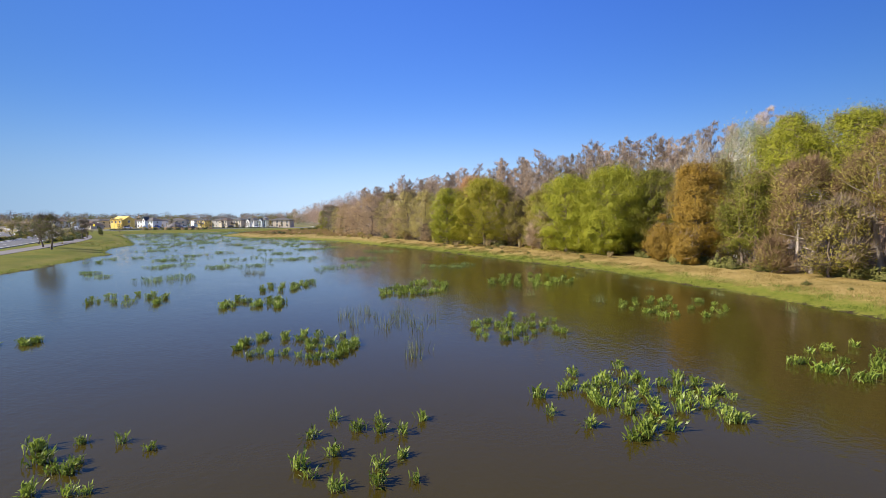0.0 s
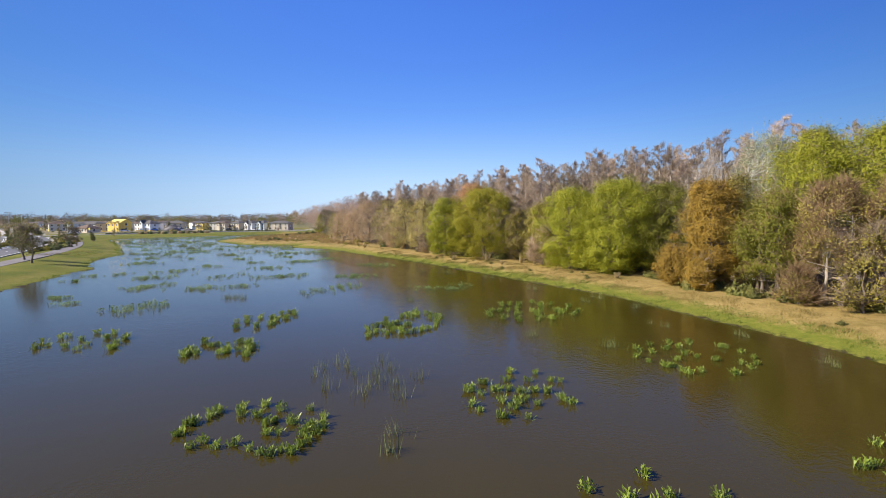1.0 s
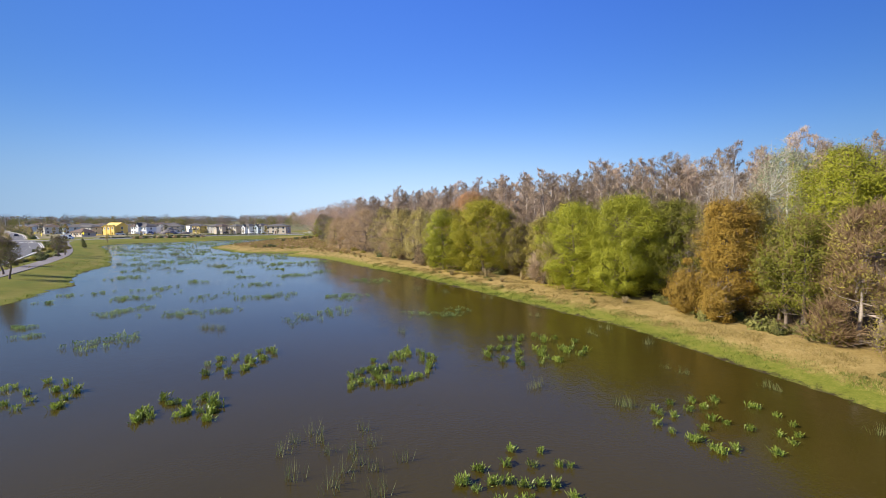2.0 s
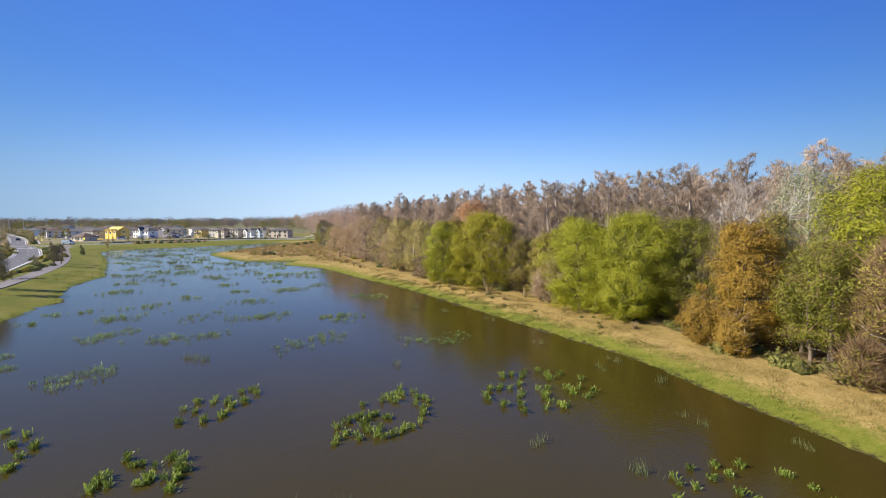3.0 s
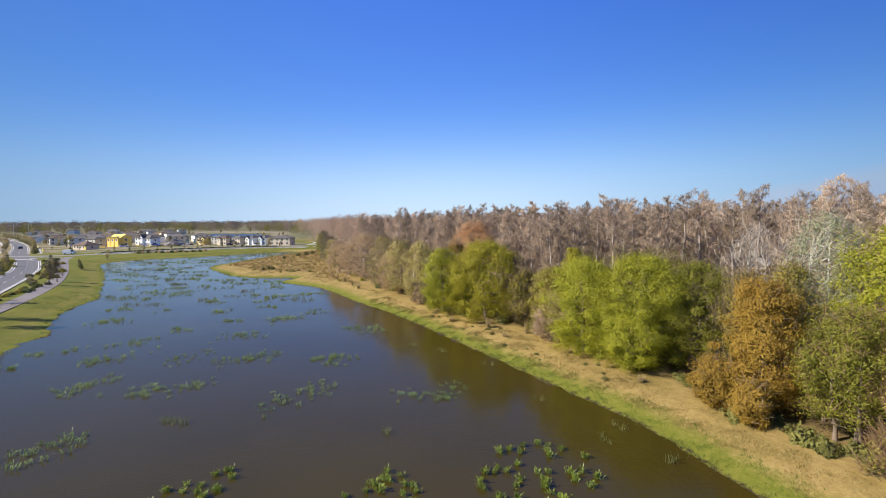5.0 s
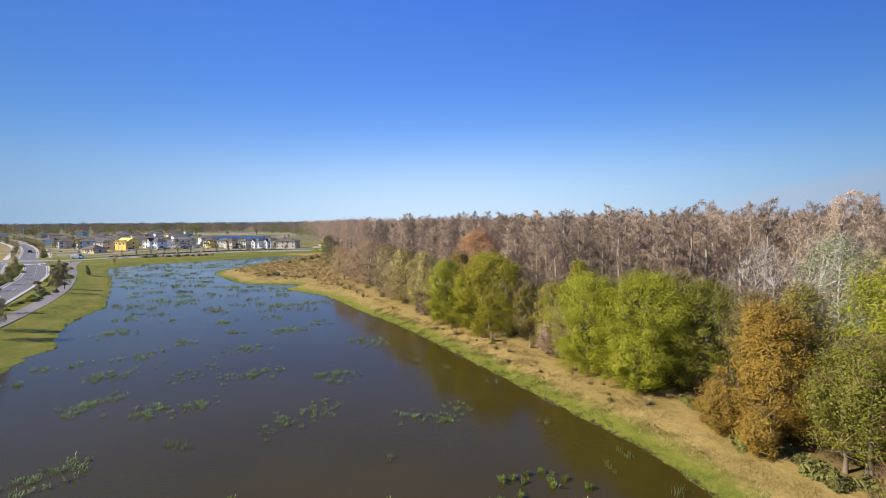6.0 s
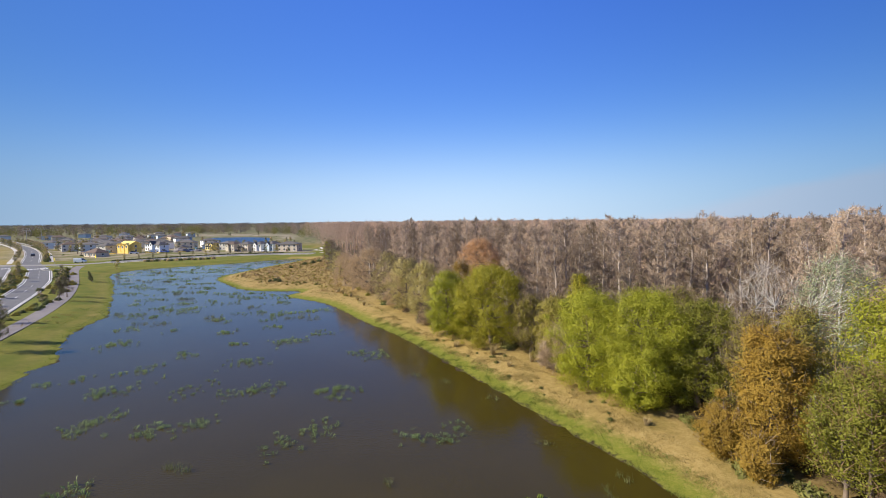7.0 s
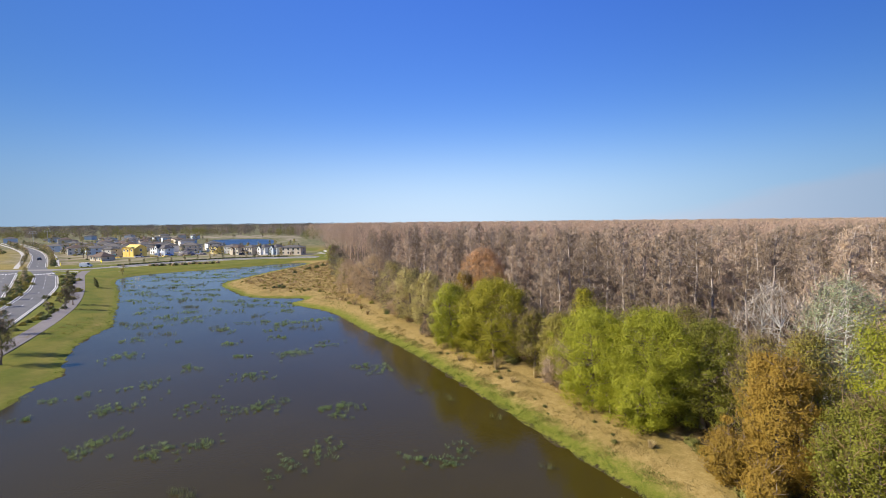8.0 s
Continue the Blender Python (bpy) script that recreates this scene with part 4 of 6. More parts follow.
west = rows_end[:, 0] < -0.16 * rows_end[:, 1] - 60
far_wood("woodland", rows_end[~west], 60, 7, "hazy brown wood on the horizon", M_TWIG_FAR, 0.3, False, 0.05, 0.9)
far_wood("woodland", rows_end[west], 60, 68, "hazy dark wood on the horizon", M_WOOD_FAR_SHADE, 0.3, False, 0.05, 0.7)
x, y, r, g = scatter_wood(1100, 480, 1000, -54, -12, 14, 2.0)
clumped = np.array([noise.noise(Vector((q * 0.012, w * 0.012, 3.0))) for q, w in zip(x, y)]) + 0.0012 * (-300 - x) > 0.08
far_wood("woodland", np.stack([x, y, 3.0 + 3.0 * g.random(len(x)), 7 + 9 * g.random(len(x)) ** 1.5], -1)[clumped], 110, 8, "far dull green belt of leafy trees", M_WEED, 0.4, False, 0.03, 0.3)


# shrubs and undergrowth
def shrub_mesh(seed, radius, height, leaves, size, mat):
    g = np.random.default_rng(seed)
    o = unit(g, leaves)
    o[:, 2] = np.abs(o[:, 2])
    lob = 0.75 + 0.3 * np.sin(o[:, 0] * 4 + seed) * np.cos(o[:, 1] * 5) + 0.12 * g.normal(size=leaves)
    at = o * (lob * (0.5 + 0.5 * g.random(leaves) ** 0.4))[:, None] * np.array([radius, radius, height])
    at[:, 2] = np.maximum(at[:, 2], 0.03)
    v, f = leaf_cards(g, at, o, size * (0.6 + 0.8 * g.random(leaves)))
    return mesh_from("foliage", v, f, mat)


def stem_mesh(seed, radius, height, n=9):
    g = np.random.default_rng(seed)
    ps = []
    for _ in range(n):
        a, s = g.random() * 6.28, 0.5 + 0.5 * g.random()
        e = np.array([math.cos(a) * radius * 0.7 * s, math.sin(a) * radius * 0.7 * s, height * 0.85 * s])
        ps.append(tube([(0, 0, -0.1), e * 0.5 + g.normal(size=3) * 0.05, e], [0.03, 0.02, 0.006], 4))
    return mesh_from("branchwork", *joined(ps), M_BARK, True)


SHRUBS = {}


def shrub(x, y, size, kind, label, group=""):
    if kind not in SHRUBS:
        mat = {"dark": M_LEAF_DARK, "olive": M_LEAF_OLIVE, "rust": M_LEAF_RUST, "green": M_LEAF_GREEN, "weed": M_WEED}[kind]
        SHRUBS[kind] = [(stem_mesh(400 + k, 1, 1), shrub_mesh(410 + k + len(SHRUBS) * 5, 1.0, 1.0, 600, 0.125, mat)) for k in range(3)]
    k = int(rng.integers(0, 3))
    t = thing("shrub", (x, y, float(ground_height(x, y))), rng.random() * 360, size)
    child("branchwork", SHRUBS[kind][k][0], t)
    child("foliage", SHRUBS[kind][k][1], t, kind="stuff")
    return tagged(t, label, "shrub", group)


def hedge(name, places, kind, label, seed):
    """Many small roadside bushes as one planting."""
    mat = {"dark": M_LEAF_DARK, "olive": M_LEAF_OLIVE}[kind]
    g = np.random.default_rng(seed)
    ps = []
    for k, (x, y, s) in enumerate(places):
        n = int(150 + 150 * min(s, 1.0))
        o = unit(g, n)
        o[:, 2] = np.abs(o[:, 2])
        at = o * (s * (0.6 + 0.4 * g.random(n)))[:, None] + np.array([x, y, float(ground_height(x, y))])
        ps.append(leaf_cards(g, at, o, 0.15 * (0.6 + 0.8 * g.random(n))))
    return tagged(new(name, mesh_from(name, *joined(ps), mat)), label, "hedge", kind="stuff")


edge_line = chaikin(WOOD[2:23], 2)
for k in range(84):
    q = edge_line[int(rng.integers(0, len(edge_line)))] + rng.normal(size=2) * 0.5 + np.array([0.8 + 2.5 * rng.random(), 0.6])
    shrub(q[0], q[1], 0.5 + 0.9 * rng.random(), ("weed", "olive" if q[1] > 60 else "weed", "rust" if q[1] > 60 else "weed", "dark" if q[1] > 60 else "weed")[k % 4], ("dull green undergrowth shrub at the wood edge", "olive undergrowth shrub at the wood edge" if q[1] > 60 else "dull green undergrowth shrub at the wood edge", "dry brown undergrowth shrub at the wood edge" if q[1] > 60 else "dull green undergrowth shrub at the wood edge", "dark green undergrowth shrub at the wood edge" if q[1] > 60 else "dull green undergrowth shrub at the wood edge")[k % 4], "undergrowth at the wood edge")


# tufts on the banks
def grass_blades(name, places, per, height, spread, mat, label, seed):
    g = np.random.default_rng(seed)
    p = np.repeat(np.asarray(places), per, axis=0)
    n = len(p)
    at = p + np.concatenate([g.normal(size=(n, 2)) * spread, np.zeros((n, 1))], 1)
    at[:, 2] = ground_height(at[:, 0], at[:, 1]) - 0.02
    way = g.normal(size=(n, 3)) * 0.38 + np.array([0, 0, 1.0])
    way /= np.linalg.norm(way, axis=1, keepdims=True)
    v, f = twig_slivers(g, at, way, height * (0.5 + 0.9 * g.random(n)), 0.02 + 0.03 * g.random(n))
    return tagged(new(name, mesh_from(name, v, f, mat)), label, "grass", kind="stuff")


def bank_places(n, d0, d1, x0, x1, y0, y1, seed, wood_gap=0.3):
    g = np.random.default_rng(seed)
    x, y = g.uniform(x0, x1, n), g.uniform(y0, y1, n)
    d, w = signed_distance(x, y, POND), signed_distance(x, y, WOOD)
    clump = np.array([noise.noise(Vector((a * 0.5, b * 0.5, seed))) for a, b in zip(x, y)])
    ok = (d > d0) & (d < d1) & (w > wood_gap) & (clump + g.normal(size=n) * 0.2 > -0.05)
    return np.stack([x[ok], y[ok], 0 * x[ok]], -1)


grass_blades("dry_grass", bank_places(70000, 1.7, 14, -5, 34, 12, 92, 31), 9, 0.13, 0.16, M_GRASS_DRY, "dry tan grass on the bank", 41)
grass_blades("green_grass", bank_places(60000, 0.05, 2.9, -5, 30, 12, 92, 32), 8, 0.14, 0.14, M_GRASS_GREEN, "fresh green grass along the water's edge", 42)
grass_blades("dry_grass", bank_places(14000, 5.0, 60, -66, 0, 88, 228, 33), 8, 0.42, 0.22, M_GRASS_DRY, "rough tan grass on the point of land", 43)
grass_blades("green_grass", bank_places(14000, 0.1, 5.5, -70, -2, 88, 228, 34), 6, 0.28, 0.2, M_GRASS_GREEN, "green grass fringe round the point of land", 44)
grass_blades("shore_grass", bank_places(42000, 0.0, 1.3, -112, -36, 30, 182, 37), 5, 0.26, 0.16, M_GRASS_GREEN, "uneven grass along the lawn shore", 45)
hedge("heath", [(q[0], q[1], 0.16 + 0.3 * rng.random()) for q in bank_places(1500, 6.0, 60, -60, -8, 108, 225, 39)[:150]], "olive", "low olive heath on the point of land", 77)
grass_blades("dead_grass", bank_places(16000, 7.0, 60, -64, 0, 96, 228, 38), 12, 0.5, 0.3, M_GRASS_BROWN, "brown dead grass on the point of land", 46)
for k, q in enumerate(bank_places(1800, 6.0, 60, -60, -10, 112, 225, 35)[:58]):
    shrub(q[0], q[1], 0.2 + 0.4 * rng.random(), "rust" if k % 3 else "weed", "small dry brown bush on the point of land" if k % 3 else "small olive bush on the point of land", "bushes on the point of land")
for x, y, s in ((-39.2, 143.5, 1.1), (-37.6, 141.8, 0.9), (-40.4, 142.3, 0.8), (-41.3, 199, 1.4), (-43.3, 194, 1.3), (-39.2, 221, 1.7), (-37.5, 217, 1.5), (-40.2, 206, 1.4), (-45.2, 181, 1.0)):
    shrub(x, y, s, "dark", "dark evergreen bush on the point of land", "bushes on the point of land")
for k, q in enumerate(bank_places(900, 2.6, 9, 4, 33, 22, 80, 36)[:24]):
    shrub(q[0], q[1], 0.16 + 0.2 * rng.random(), "weed", "small weed growing on the grassy bank", "weeds on the bank")


def pale_clump(x, y, h, lean):
    g = np.random.default_rng(int(abs(x) * 100))
    n = 150
    a = g.random(n) * 6.28
    way = np.stack([np.cos(a) * 0.28 + lean, np.sin(a) * 0.28, np.ones(n)], -1) + g.normal(size=(n, 3)) * 0.1
    way /= np.linalg.norm(way, axis=1, keepdims=True)
    at = np.stack([0.14 * np.cos(a), 0.14 * np.sin(a), np.zeros(n)], -1)
    o = new("dry_grass_clump", mesh_from("dry_grass_clump", *twig_slivers(g, at, way, h * (0.6 + 0.5 * g.random(n)), np.full(n, 0.05)), M_GRASS_PALE))
    o.location = (x, y, float(ground_height(x, y)) - 0.02)
    tagged(o, "tall clump of pale dry grass on the bank", "grass", "pale grass clumps")


for x, y, h, lean in ((12.4, 67.0, 1.5, 0.1), (16.6, 63.6, 1.5, 0.35), (17.8, 61.2, 1.5, 0.35), (18.9, 59.0, 1.0, 0.2), (22.0, 46.4, 0.7, 0.3), (13.6, 62.4, 0.7, 0.1), (8.0, 71.5, 0.9, 0.1), (-8.5, 103, 1.2, 0.1), (-12.8, 113.5, 1.3, 0.2), (-10.5, 108.5, 1.1, 0.1), (-15.5, 118.5, 1.3, 0.1), (-17.0, 122.0, 1.2, 0.0)):
    pale_clump(x, y, h, lean)


# water plants: broad-leaved tussocks standing in the shallows
def tussock_mesh(seed, leaves, height, spread, mat=M_WATERLEAF):
    """A bunch of stalked spoon-shaped leaves leaning every way."""
    g = np.random.default_rng(seed)
    vs, fs, o = [], [], 0
    lean = g.normal(size=2) * 0.12
    for _ in range(leaves):
        a = g.random() * 6.28
        foot = np.array([*(g.normal(size=2) * spread * 0.42), -0.05])
        h, out = height * (0.3 + 0.75 * g.random()), spread * (0.15 + 0.85 * g.random() ** 1.2)
        d = np.array([math.cos(a) + lean[0], math.sin(a) + lean[1], 0])
        t = g.random() * 6.28
        s = np.array([math.cos(t), math.sin(t), 0])
        w = (0.021 + 0.026 * g.random() ** 1.3) * height / 0.42
        p1 = foot + d * out * 0.4 + np.array([0, 0, h * 0.55])
        p2, p3 = foot + d * out * 0.75 + np.array([0, 0, h * 0.82]), foot + d * out * 1.15 + np.array([0, 0, h * (0.8 + 0.28 * g.random())])
        vs += [foot - s * 0.007, foot + s * 0.007, p1 + s * w * 0.35, p1 - s * w * 0.35, p2 + s * w, p2 - s * w, p3]
        fs += [(o, o + 1, o + 2), (o, o + 2, o + 3), (o + 3, o + 2, o + 4), (o + 3, o + 4, o + 5), (o + 5, o + 4, o + 6)]
        o += 7
    return mesh_from("tussock", vs, fs, mat)


def reed_mesh(seed, n, height):
    g = np.random.default_rng(seed)
    at = np.concatenate([g.normal(size=(n, 2)) * 0.22, np.full((n, 1), -0.05)], 1)
    way = g.normal(size=(n, 3)) * 0.22 + np.array([0.15, 0, 1.0])
    way /= np.linalg.norm(way, axis=1, keepdims=True)
    return mesh_from("reed_tuft", *twig_slivers(g, at, way, height * (0.5 + 0.6 * g.random(n)), np.full(n, 0.022)), M_REED)


TUSSOCKS = [tussock_mesh(500 + k, 36 + 8 * (k % 4), 0.40 + 0.04 * (k % 3), 0.25) for k in range(9)]
THIN = [tussock_mesh(540 + k, 16 + 2 * (k % 3), 0.46, 0.44, M_RUSH) for k in range(6)]
REEDS = [reed_mesh(520 + k, 24, 0.9) for k in range(4)]
PLANT_LABEL = "patch of broad-leaved green water plants standing in the pond"


def mesh_arrays(me):
    v, f = np.empty(len(me.vertices) * 3, np.float32), np.empty(len(me.loops), np.int32)
    me.vertices.foreach_get("co", v)
    me.loops.foreach_get("vertex_index", f)
    return v.reshape(-1, 3), f.reshape(-1, 3)


def plant_patch(x, y, spots, label=PLANT_LABEL, low=0.45, high=0.85, kind="tussock"):
    t = thing("water_plants", (x, y, 0.0))
    if y > 100:
        pieces = []
        for px, py in spots:
            v, f = mesh_arrays(THIN[int(rng.integers(0, 6))] if kind == "tussock" else REEDS[int(rng.integers(0, 4))])
            a, s = rng.random() * 6.28, low + (high - low) * rng.random()
            turned = np.stack([v[:, 0] * math.cos(a) - v[:, 1] * math.sin(a), v[:, 0] * math.sin(a) + v[:, 1] * math.cos(a), v[:, 2]], -1)
            pieces.append((turned * s + np.array([px - x, py - y, 0]), f))
        child("foliage" if kind == "tussock" else "reed_growth", mesh_from("foliage", *joined(pieces), M_RUSH if kind == "tussock" else M_REED), t, kind="stuff")
        return tagged(t, label, "water plant", "water plants in the pond")
    for px, py in spots:
        c = child(kind, ((TUSSOCKS[int(rng.integers(0, 9))] if y < 36 else THIN[int(rng.integers(0, 6))]) if kind == "tussock" else REEDS[int(rng.integers(0, 4))]), t, kind="stuff")
        s = low + (high - low) * rng.random()
        c.matrix_basis = pose(px - x, py - y, 0, 0, 0, rng.random() * 360) @ Matrix.Diagonal((s, s, s, 1))
    return tagged(t, label, "water plant", "water plants in the pond")


def spread_patch(x, y, wide, deep, n, kind="tussock", **kw):
    """A loose patch: tussocks strewn over an uneven oval, some in bunches."""
    spots = []
    n = int(n * 1.3)
    hearts = [(x + wide * 0.42 * rng.uniform(-1, 1), y + deep * 0.42 * rng.uniform(-1, 1)) for _ in range(max(3, n // 5))]
    while len(spots) < n:
        hx, hy = hearts[int(rng.integers(0, len(hearts)))]
        k = 0.11 if rng.random() < 0.6 else 0.3
        px, py = hx + rng.normal() * k * wide, hy + rng.normal() * k * deep
        if ((px - x) / (wide * 0.55)) ** 2 + ((py - y) / (deep * 0.6)) ** 2 < 1:
            spots.append((px, py))
    return plant_patch(x, y, spots, kind=kind, **kw)


def streak_patch(p, q, wide, n, **kw):
    """A long loose drift of tussocks from one end to the other, bunched here and there."""
    p, q, n, wide = np.array(p), np.array(q), int(n * 1.3), wide * 1.35
    hearts = np.sort(rng.random(max(4, n // 5)))
    f = np.clip(hearts[rng.integers(0, len(hearts), n)] + rng.normal(size=n) * 0.05, 0, 1)[:, None]
    spots = p + (q - p) * f + rng.normal(size=(n, 2)) * wide * 0.5
    return plant_patch(*((p + q) / 2), [tuple(s) for s in spots], **kw)


plant_patch(-2, 9.4, [(-2.98, 9.91), (-2.35, 9.07), (-2.96, 8.62), (-2.67, 8.23), (-2.10, 7.79), (-1.93, 10.16), (-2.61, 10.79), (-1.46, 10.58), (-1.36, 10.03), (-0.84, 9.90), (-0.32, 10.55), (-1.31, 8.45), (-0.84, 8.79), (-1.31, 7.87), (-0.58, 7.92)], low=0.5, high=0.85)
plant_patch(-7.6, 9, [(-9.04, 9.94), (-8.23, 10.18), (-7.71, 9.27), (-7.64, 8.89), (-7.33, 10.09), (-6.48, 9.74), (-7.86, 8.20), (-7.08, 8.12), (-6.78, 8.13), (-7.95, 8.97), (-8.51, 9.35)], low=0.5, high=0.85)
plant_patch(6, 11.2, [(3.09, 11.70), (3.02, 10.53), (3.79, 9.75), (4.76, 13.27), (4.59, 11.96), (4.64, 10.85), (4.65, 11.33), (5.64, 12.79), (6.55, 13.76), (5.51, 11.97), (5.06, 10.37), (5.60, 11.23), (6.72, 12.79), (6.55, 12.09), (4.96, 9.36), (4.51, 9.00),
                      (5.92, 10.36), (7.13, 12.14), (6.99, 11.28), (6.64, 10.37), (5.67, 9.36), (7.97, 12.66), (8.16, 12.03), (7.78, 11.30), (7.45, 10.56), (8.49, 11.44), (8.44, 10.93), (7.38, 9.63), (7.68, 9.68), (3.92, 12.03), (4.2, 12.3), (5.1, 12.2), (5.3, 11.6), (5.0, 11.0), (5.3, 10.7), (6.1, 12.4), (6.2, 11.5), (6.1, 10.8), (7.4, 11.7), (7.2, 10.9), (8.2, 11.3), (5.2, 9.6), (4.9, 9.1), (7.6, 10.1)], low=0.65, high=0.95)
plant_patch(14.5, 13.2, [(12.81, 13.53), (13.33, 13.62), (13.02, 12.78), (14.57, 14.65), (15.54, 14.91), (13.70, 12.84), (13.13, 12.49), (13.48, 11.82), (16.93, 15.14), (14.09, 12.00), (15.19, 12.68), (16.92, 14.04), (14.70, 13.47), (15.9, 13.4), (15.4, 11.9), (14.9, 12.2), (17.6, 13.0), (16.4, 12.2)], low=0.7, high=1.0)
plant_patch(-5.2, 18.3, [(-7.4, 18.2), (-7.3, 18.2), (-7.2, 18.3), (-7.4, 17.5), (-7.3, 17.5), (-6.9, 18.9), (-6.8, 19.1), (-6.7, 19.2), (-6.9, 18.7), (-5.8, 18.8), (-6.0, 19.4), (-4.7, 18.0), (-5.2, 18.7), (-5.2, 19.5), (-4.5, 19.1), (-4.5, 18.2), (-3.9, 18.0), (-3.8, 18.0), (-3.4, 19.0), (-2.8, 18.3), (-3.2, 17.6), (-3.0, 17.6), (-2.7, 17.6), (-3.3, 17.1), (-4.5, 17.3), (-4.1, 17.2), (-6.6, 16.6), (-6.3, 16.9), (-5.8, 16.5), (-5.3, 16.6), (-4.7, 16.3), (-4.3, 16.0), (-4.0, 15.9), (-3.7, 16.1), (-3.4, 16.0), (-3.2, 16.4), (-3.0, 16.7), (-2.8, 17.1)], low=0.6, high=0.92)
plant_patch(4.5, 19.7, [(4.9, 22.2), (6.0, 21.9), (4.5, 21.2), (5.4, 21.0), (6.4, 20.9), (6.8, 20.8), (3.3, 21.0), (3.5, 20.9), (2.6, 20.2), (2.8, 20.2), (3.1, 19.8), (3.7, 20.1), (4.0, 20.1), (4.3, 20.1), (4.7, 19.9), (4.9, 19.8), (5.4, 19.9), (5.8, 19.7), (3.8, 19.0), (4.4, 18.9), (4.8, 19.1), (5.1, 18.6), (4.1, 18.4), (2.6, 18.8), (2.8, 18.3), (3.4, 17.7), (3.6, 17.7), (4.4, 17.5), (6.2, 18.9), (6.4, 18.6)], low=0.6, high=0.92)
plant_patch(-16.9, 29.9, [(-20.3, 28.8), (-20.8, 29.9), (-20.0, 29.2), (-20.5, 30.9), (-18.8, 28.8), (-20.3, 31.3), (-17.8, 28.2), (-18.9, 30.2), (-17.9, 29.2), (-19.1, 31.9), (-17.9, 31.6), (-17.7, 30.5), (-16.4, 30.1), (-16.5, 30.4), (-16.1, 28.4), (-16.4, 29.3), (-16.0, 28.5), (-16.0, 28.1)], low=0.6, high=0.95)
spread_patch(-17.1, 20.2, 2.2, 3.2, 12)
plant_patch(-9.6, 27.3, [(-11.3, 26.3), (-11.4, 26.6), (-11.4, 26.9), (-11.4, 27.1), (-11.3, 27.3), (-10.8, 26.6), (-11.3, 28.7), (-10.8, 28.1), (-10.6, 28.1), (-10.4, 28.2), (-9.4, 26.9), (-9.4, 27.1), (-9.4, 26.7), (-9.7, 26.6), (-9.7, 27.9), (-9.4, 28.5), (-9.3, 28.8), (-8.9, 28.4), (-8.7, 28.4), (-8.2, 27.6), (-8.6, 27.6), (-8.5, 27.3), (-8.2, 27.0), (-8.8, 27.0), (-8.3, 26.8), (-8.3, 26.4), (-8.2, 26.1), (-8.0, 26.0)], low=0.65, high=1.0)
plant_patch(14.5, 23.3, [(11.8, 23.7), (12.5, 25.1), (12.5, 24.6), (13.6, 25.6), (13.0, 24.3), (14.0, 24.8), (14.8, 25.7), (14.9, 25.0), (14.4, 23.8), (13.5, 23.0), (14.8, 23.4), (15.9, 25.6), (12.4, 22.2), (12.7, 22.2), (12.0, 22.9), (12.8, 21.4), (12.9, 21.2), (13.6, 21.3), (17.2, 24.9), (17.4, 24.7), (15.4, 22.8), (17.6, 23.9), (16.2, 22.2), (17.5, 22.9), (16.9, 22.0), (16.2, 21.5), (14.9, 20.8), (14.9, 20.9)], low=0.6, high=0.9)
plant_patch(0.2, 32.1, [(-2.0, 29.7), (-2.1, 29.2), (-1.7, 30.2), (-2.2, 31.0), (-1.8, 31.6), (-1.2, 33.7), (-1.3, 32.1), (-1.1, 32.4), (-0.9, 31.7), (-0.6, 32.1), (-0.3, 32.3), (0.2, 31.9), (0.5, 31.8), (-0.8, 31.0), (-0.6, 30.4), (-0.9, 29.6), (-1.2, 30.1), (-0.0, 30.5), (-0.1, 29.9), (0.3, 29.7), (0.7, 29.9), (1.1, 30.2), (1.3, 30.5), (1.7, 30.6), (2.1, 31.2), (2.3, 32.1), (2.4, 32.8), (2.7, 33.8), (2.4, 34.4), (2.0, 34.5), (1.8, 35.4), (1.1, 35.0), (0.7, 34.0), (0.4, 34.6), (0.0, 34.8), (0.7, 35.2), (-0.1, 34.1), (0.9, 35.9), (1.9, 33.6)], low=0.7, high=1.05)
plant_patch(9.6, 35.1, [(6.7, 35.4), (6.3, 34.5), (6.3, 33.8), (7.2, 35.3), (8.0, 37.5), (8.7, 37.8), (7.5, 35.8), (8.0, 35.4), (9.3, 37.4), (8.8, 36.1), (9.7, 38.2), (8.6, 34.5), (8.2, 33.9), (8.0, 32.8), (8.0, 32.0), (7.0, 32.9), (10.7, 38.4), (11.0, 37.5), (11.0, 36.8), (11.3, 38.1), (12.0, 37.5), (9.7, 35.1), (10.4, 35.0), (9.9, 34.3), (9.8, 33.7), (9.9, 33.1), (9.3, 32.2), (10.3, 32.8), (10.5, 32.4), (11.6, 34.9), (11.7, 34.2), (12.3, 35.0), (13.2, 36.5), (13.0, 34.3), (12.3, 33.5)], low=0.75, high=1.1)
spread_patch(3.9, 47.8, 6.6, 5.2, 30)
streak_patch((-9.8, 44.4), (-6.0, 49.8), 1.6, 30)
plant_patch(-21.3, 40.2, [(-23.4, 39.0), (-22.0, 38.3), (-21.4, 37.9), (-23.0, 39.7), (-22.1, 39.6), (-21.1, 38.5), (-22.1, 40.0), (-21.7, 39.9), (-22.3, 41.1), (-20.5, 39.0), (-21.6, 40.9), (-21.1, 40.6), (-21.1, 41.0), (-21.5, 41.9), (-19.8, 39.8), (-21.0, 41.8), (-20.1, 41.1), (-19.5, 40.9), (-20.2, 42.1)], low=0.7, high=1.1)
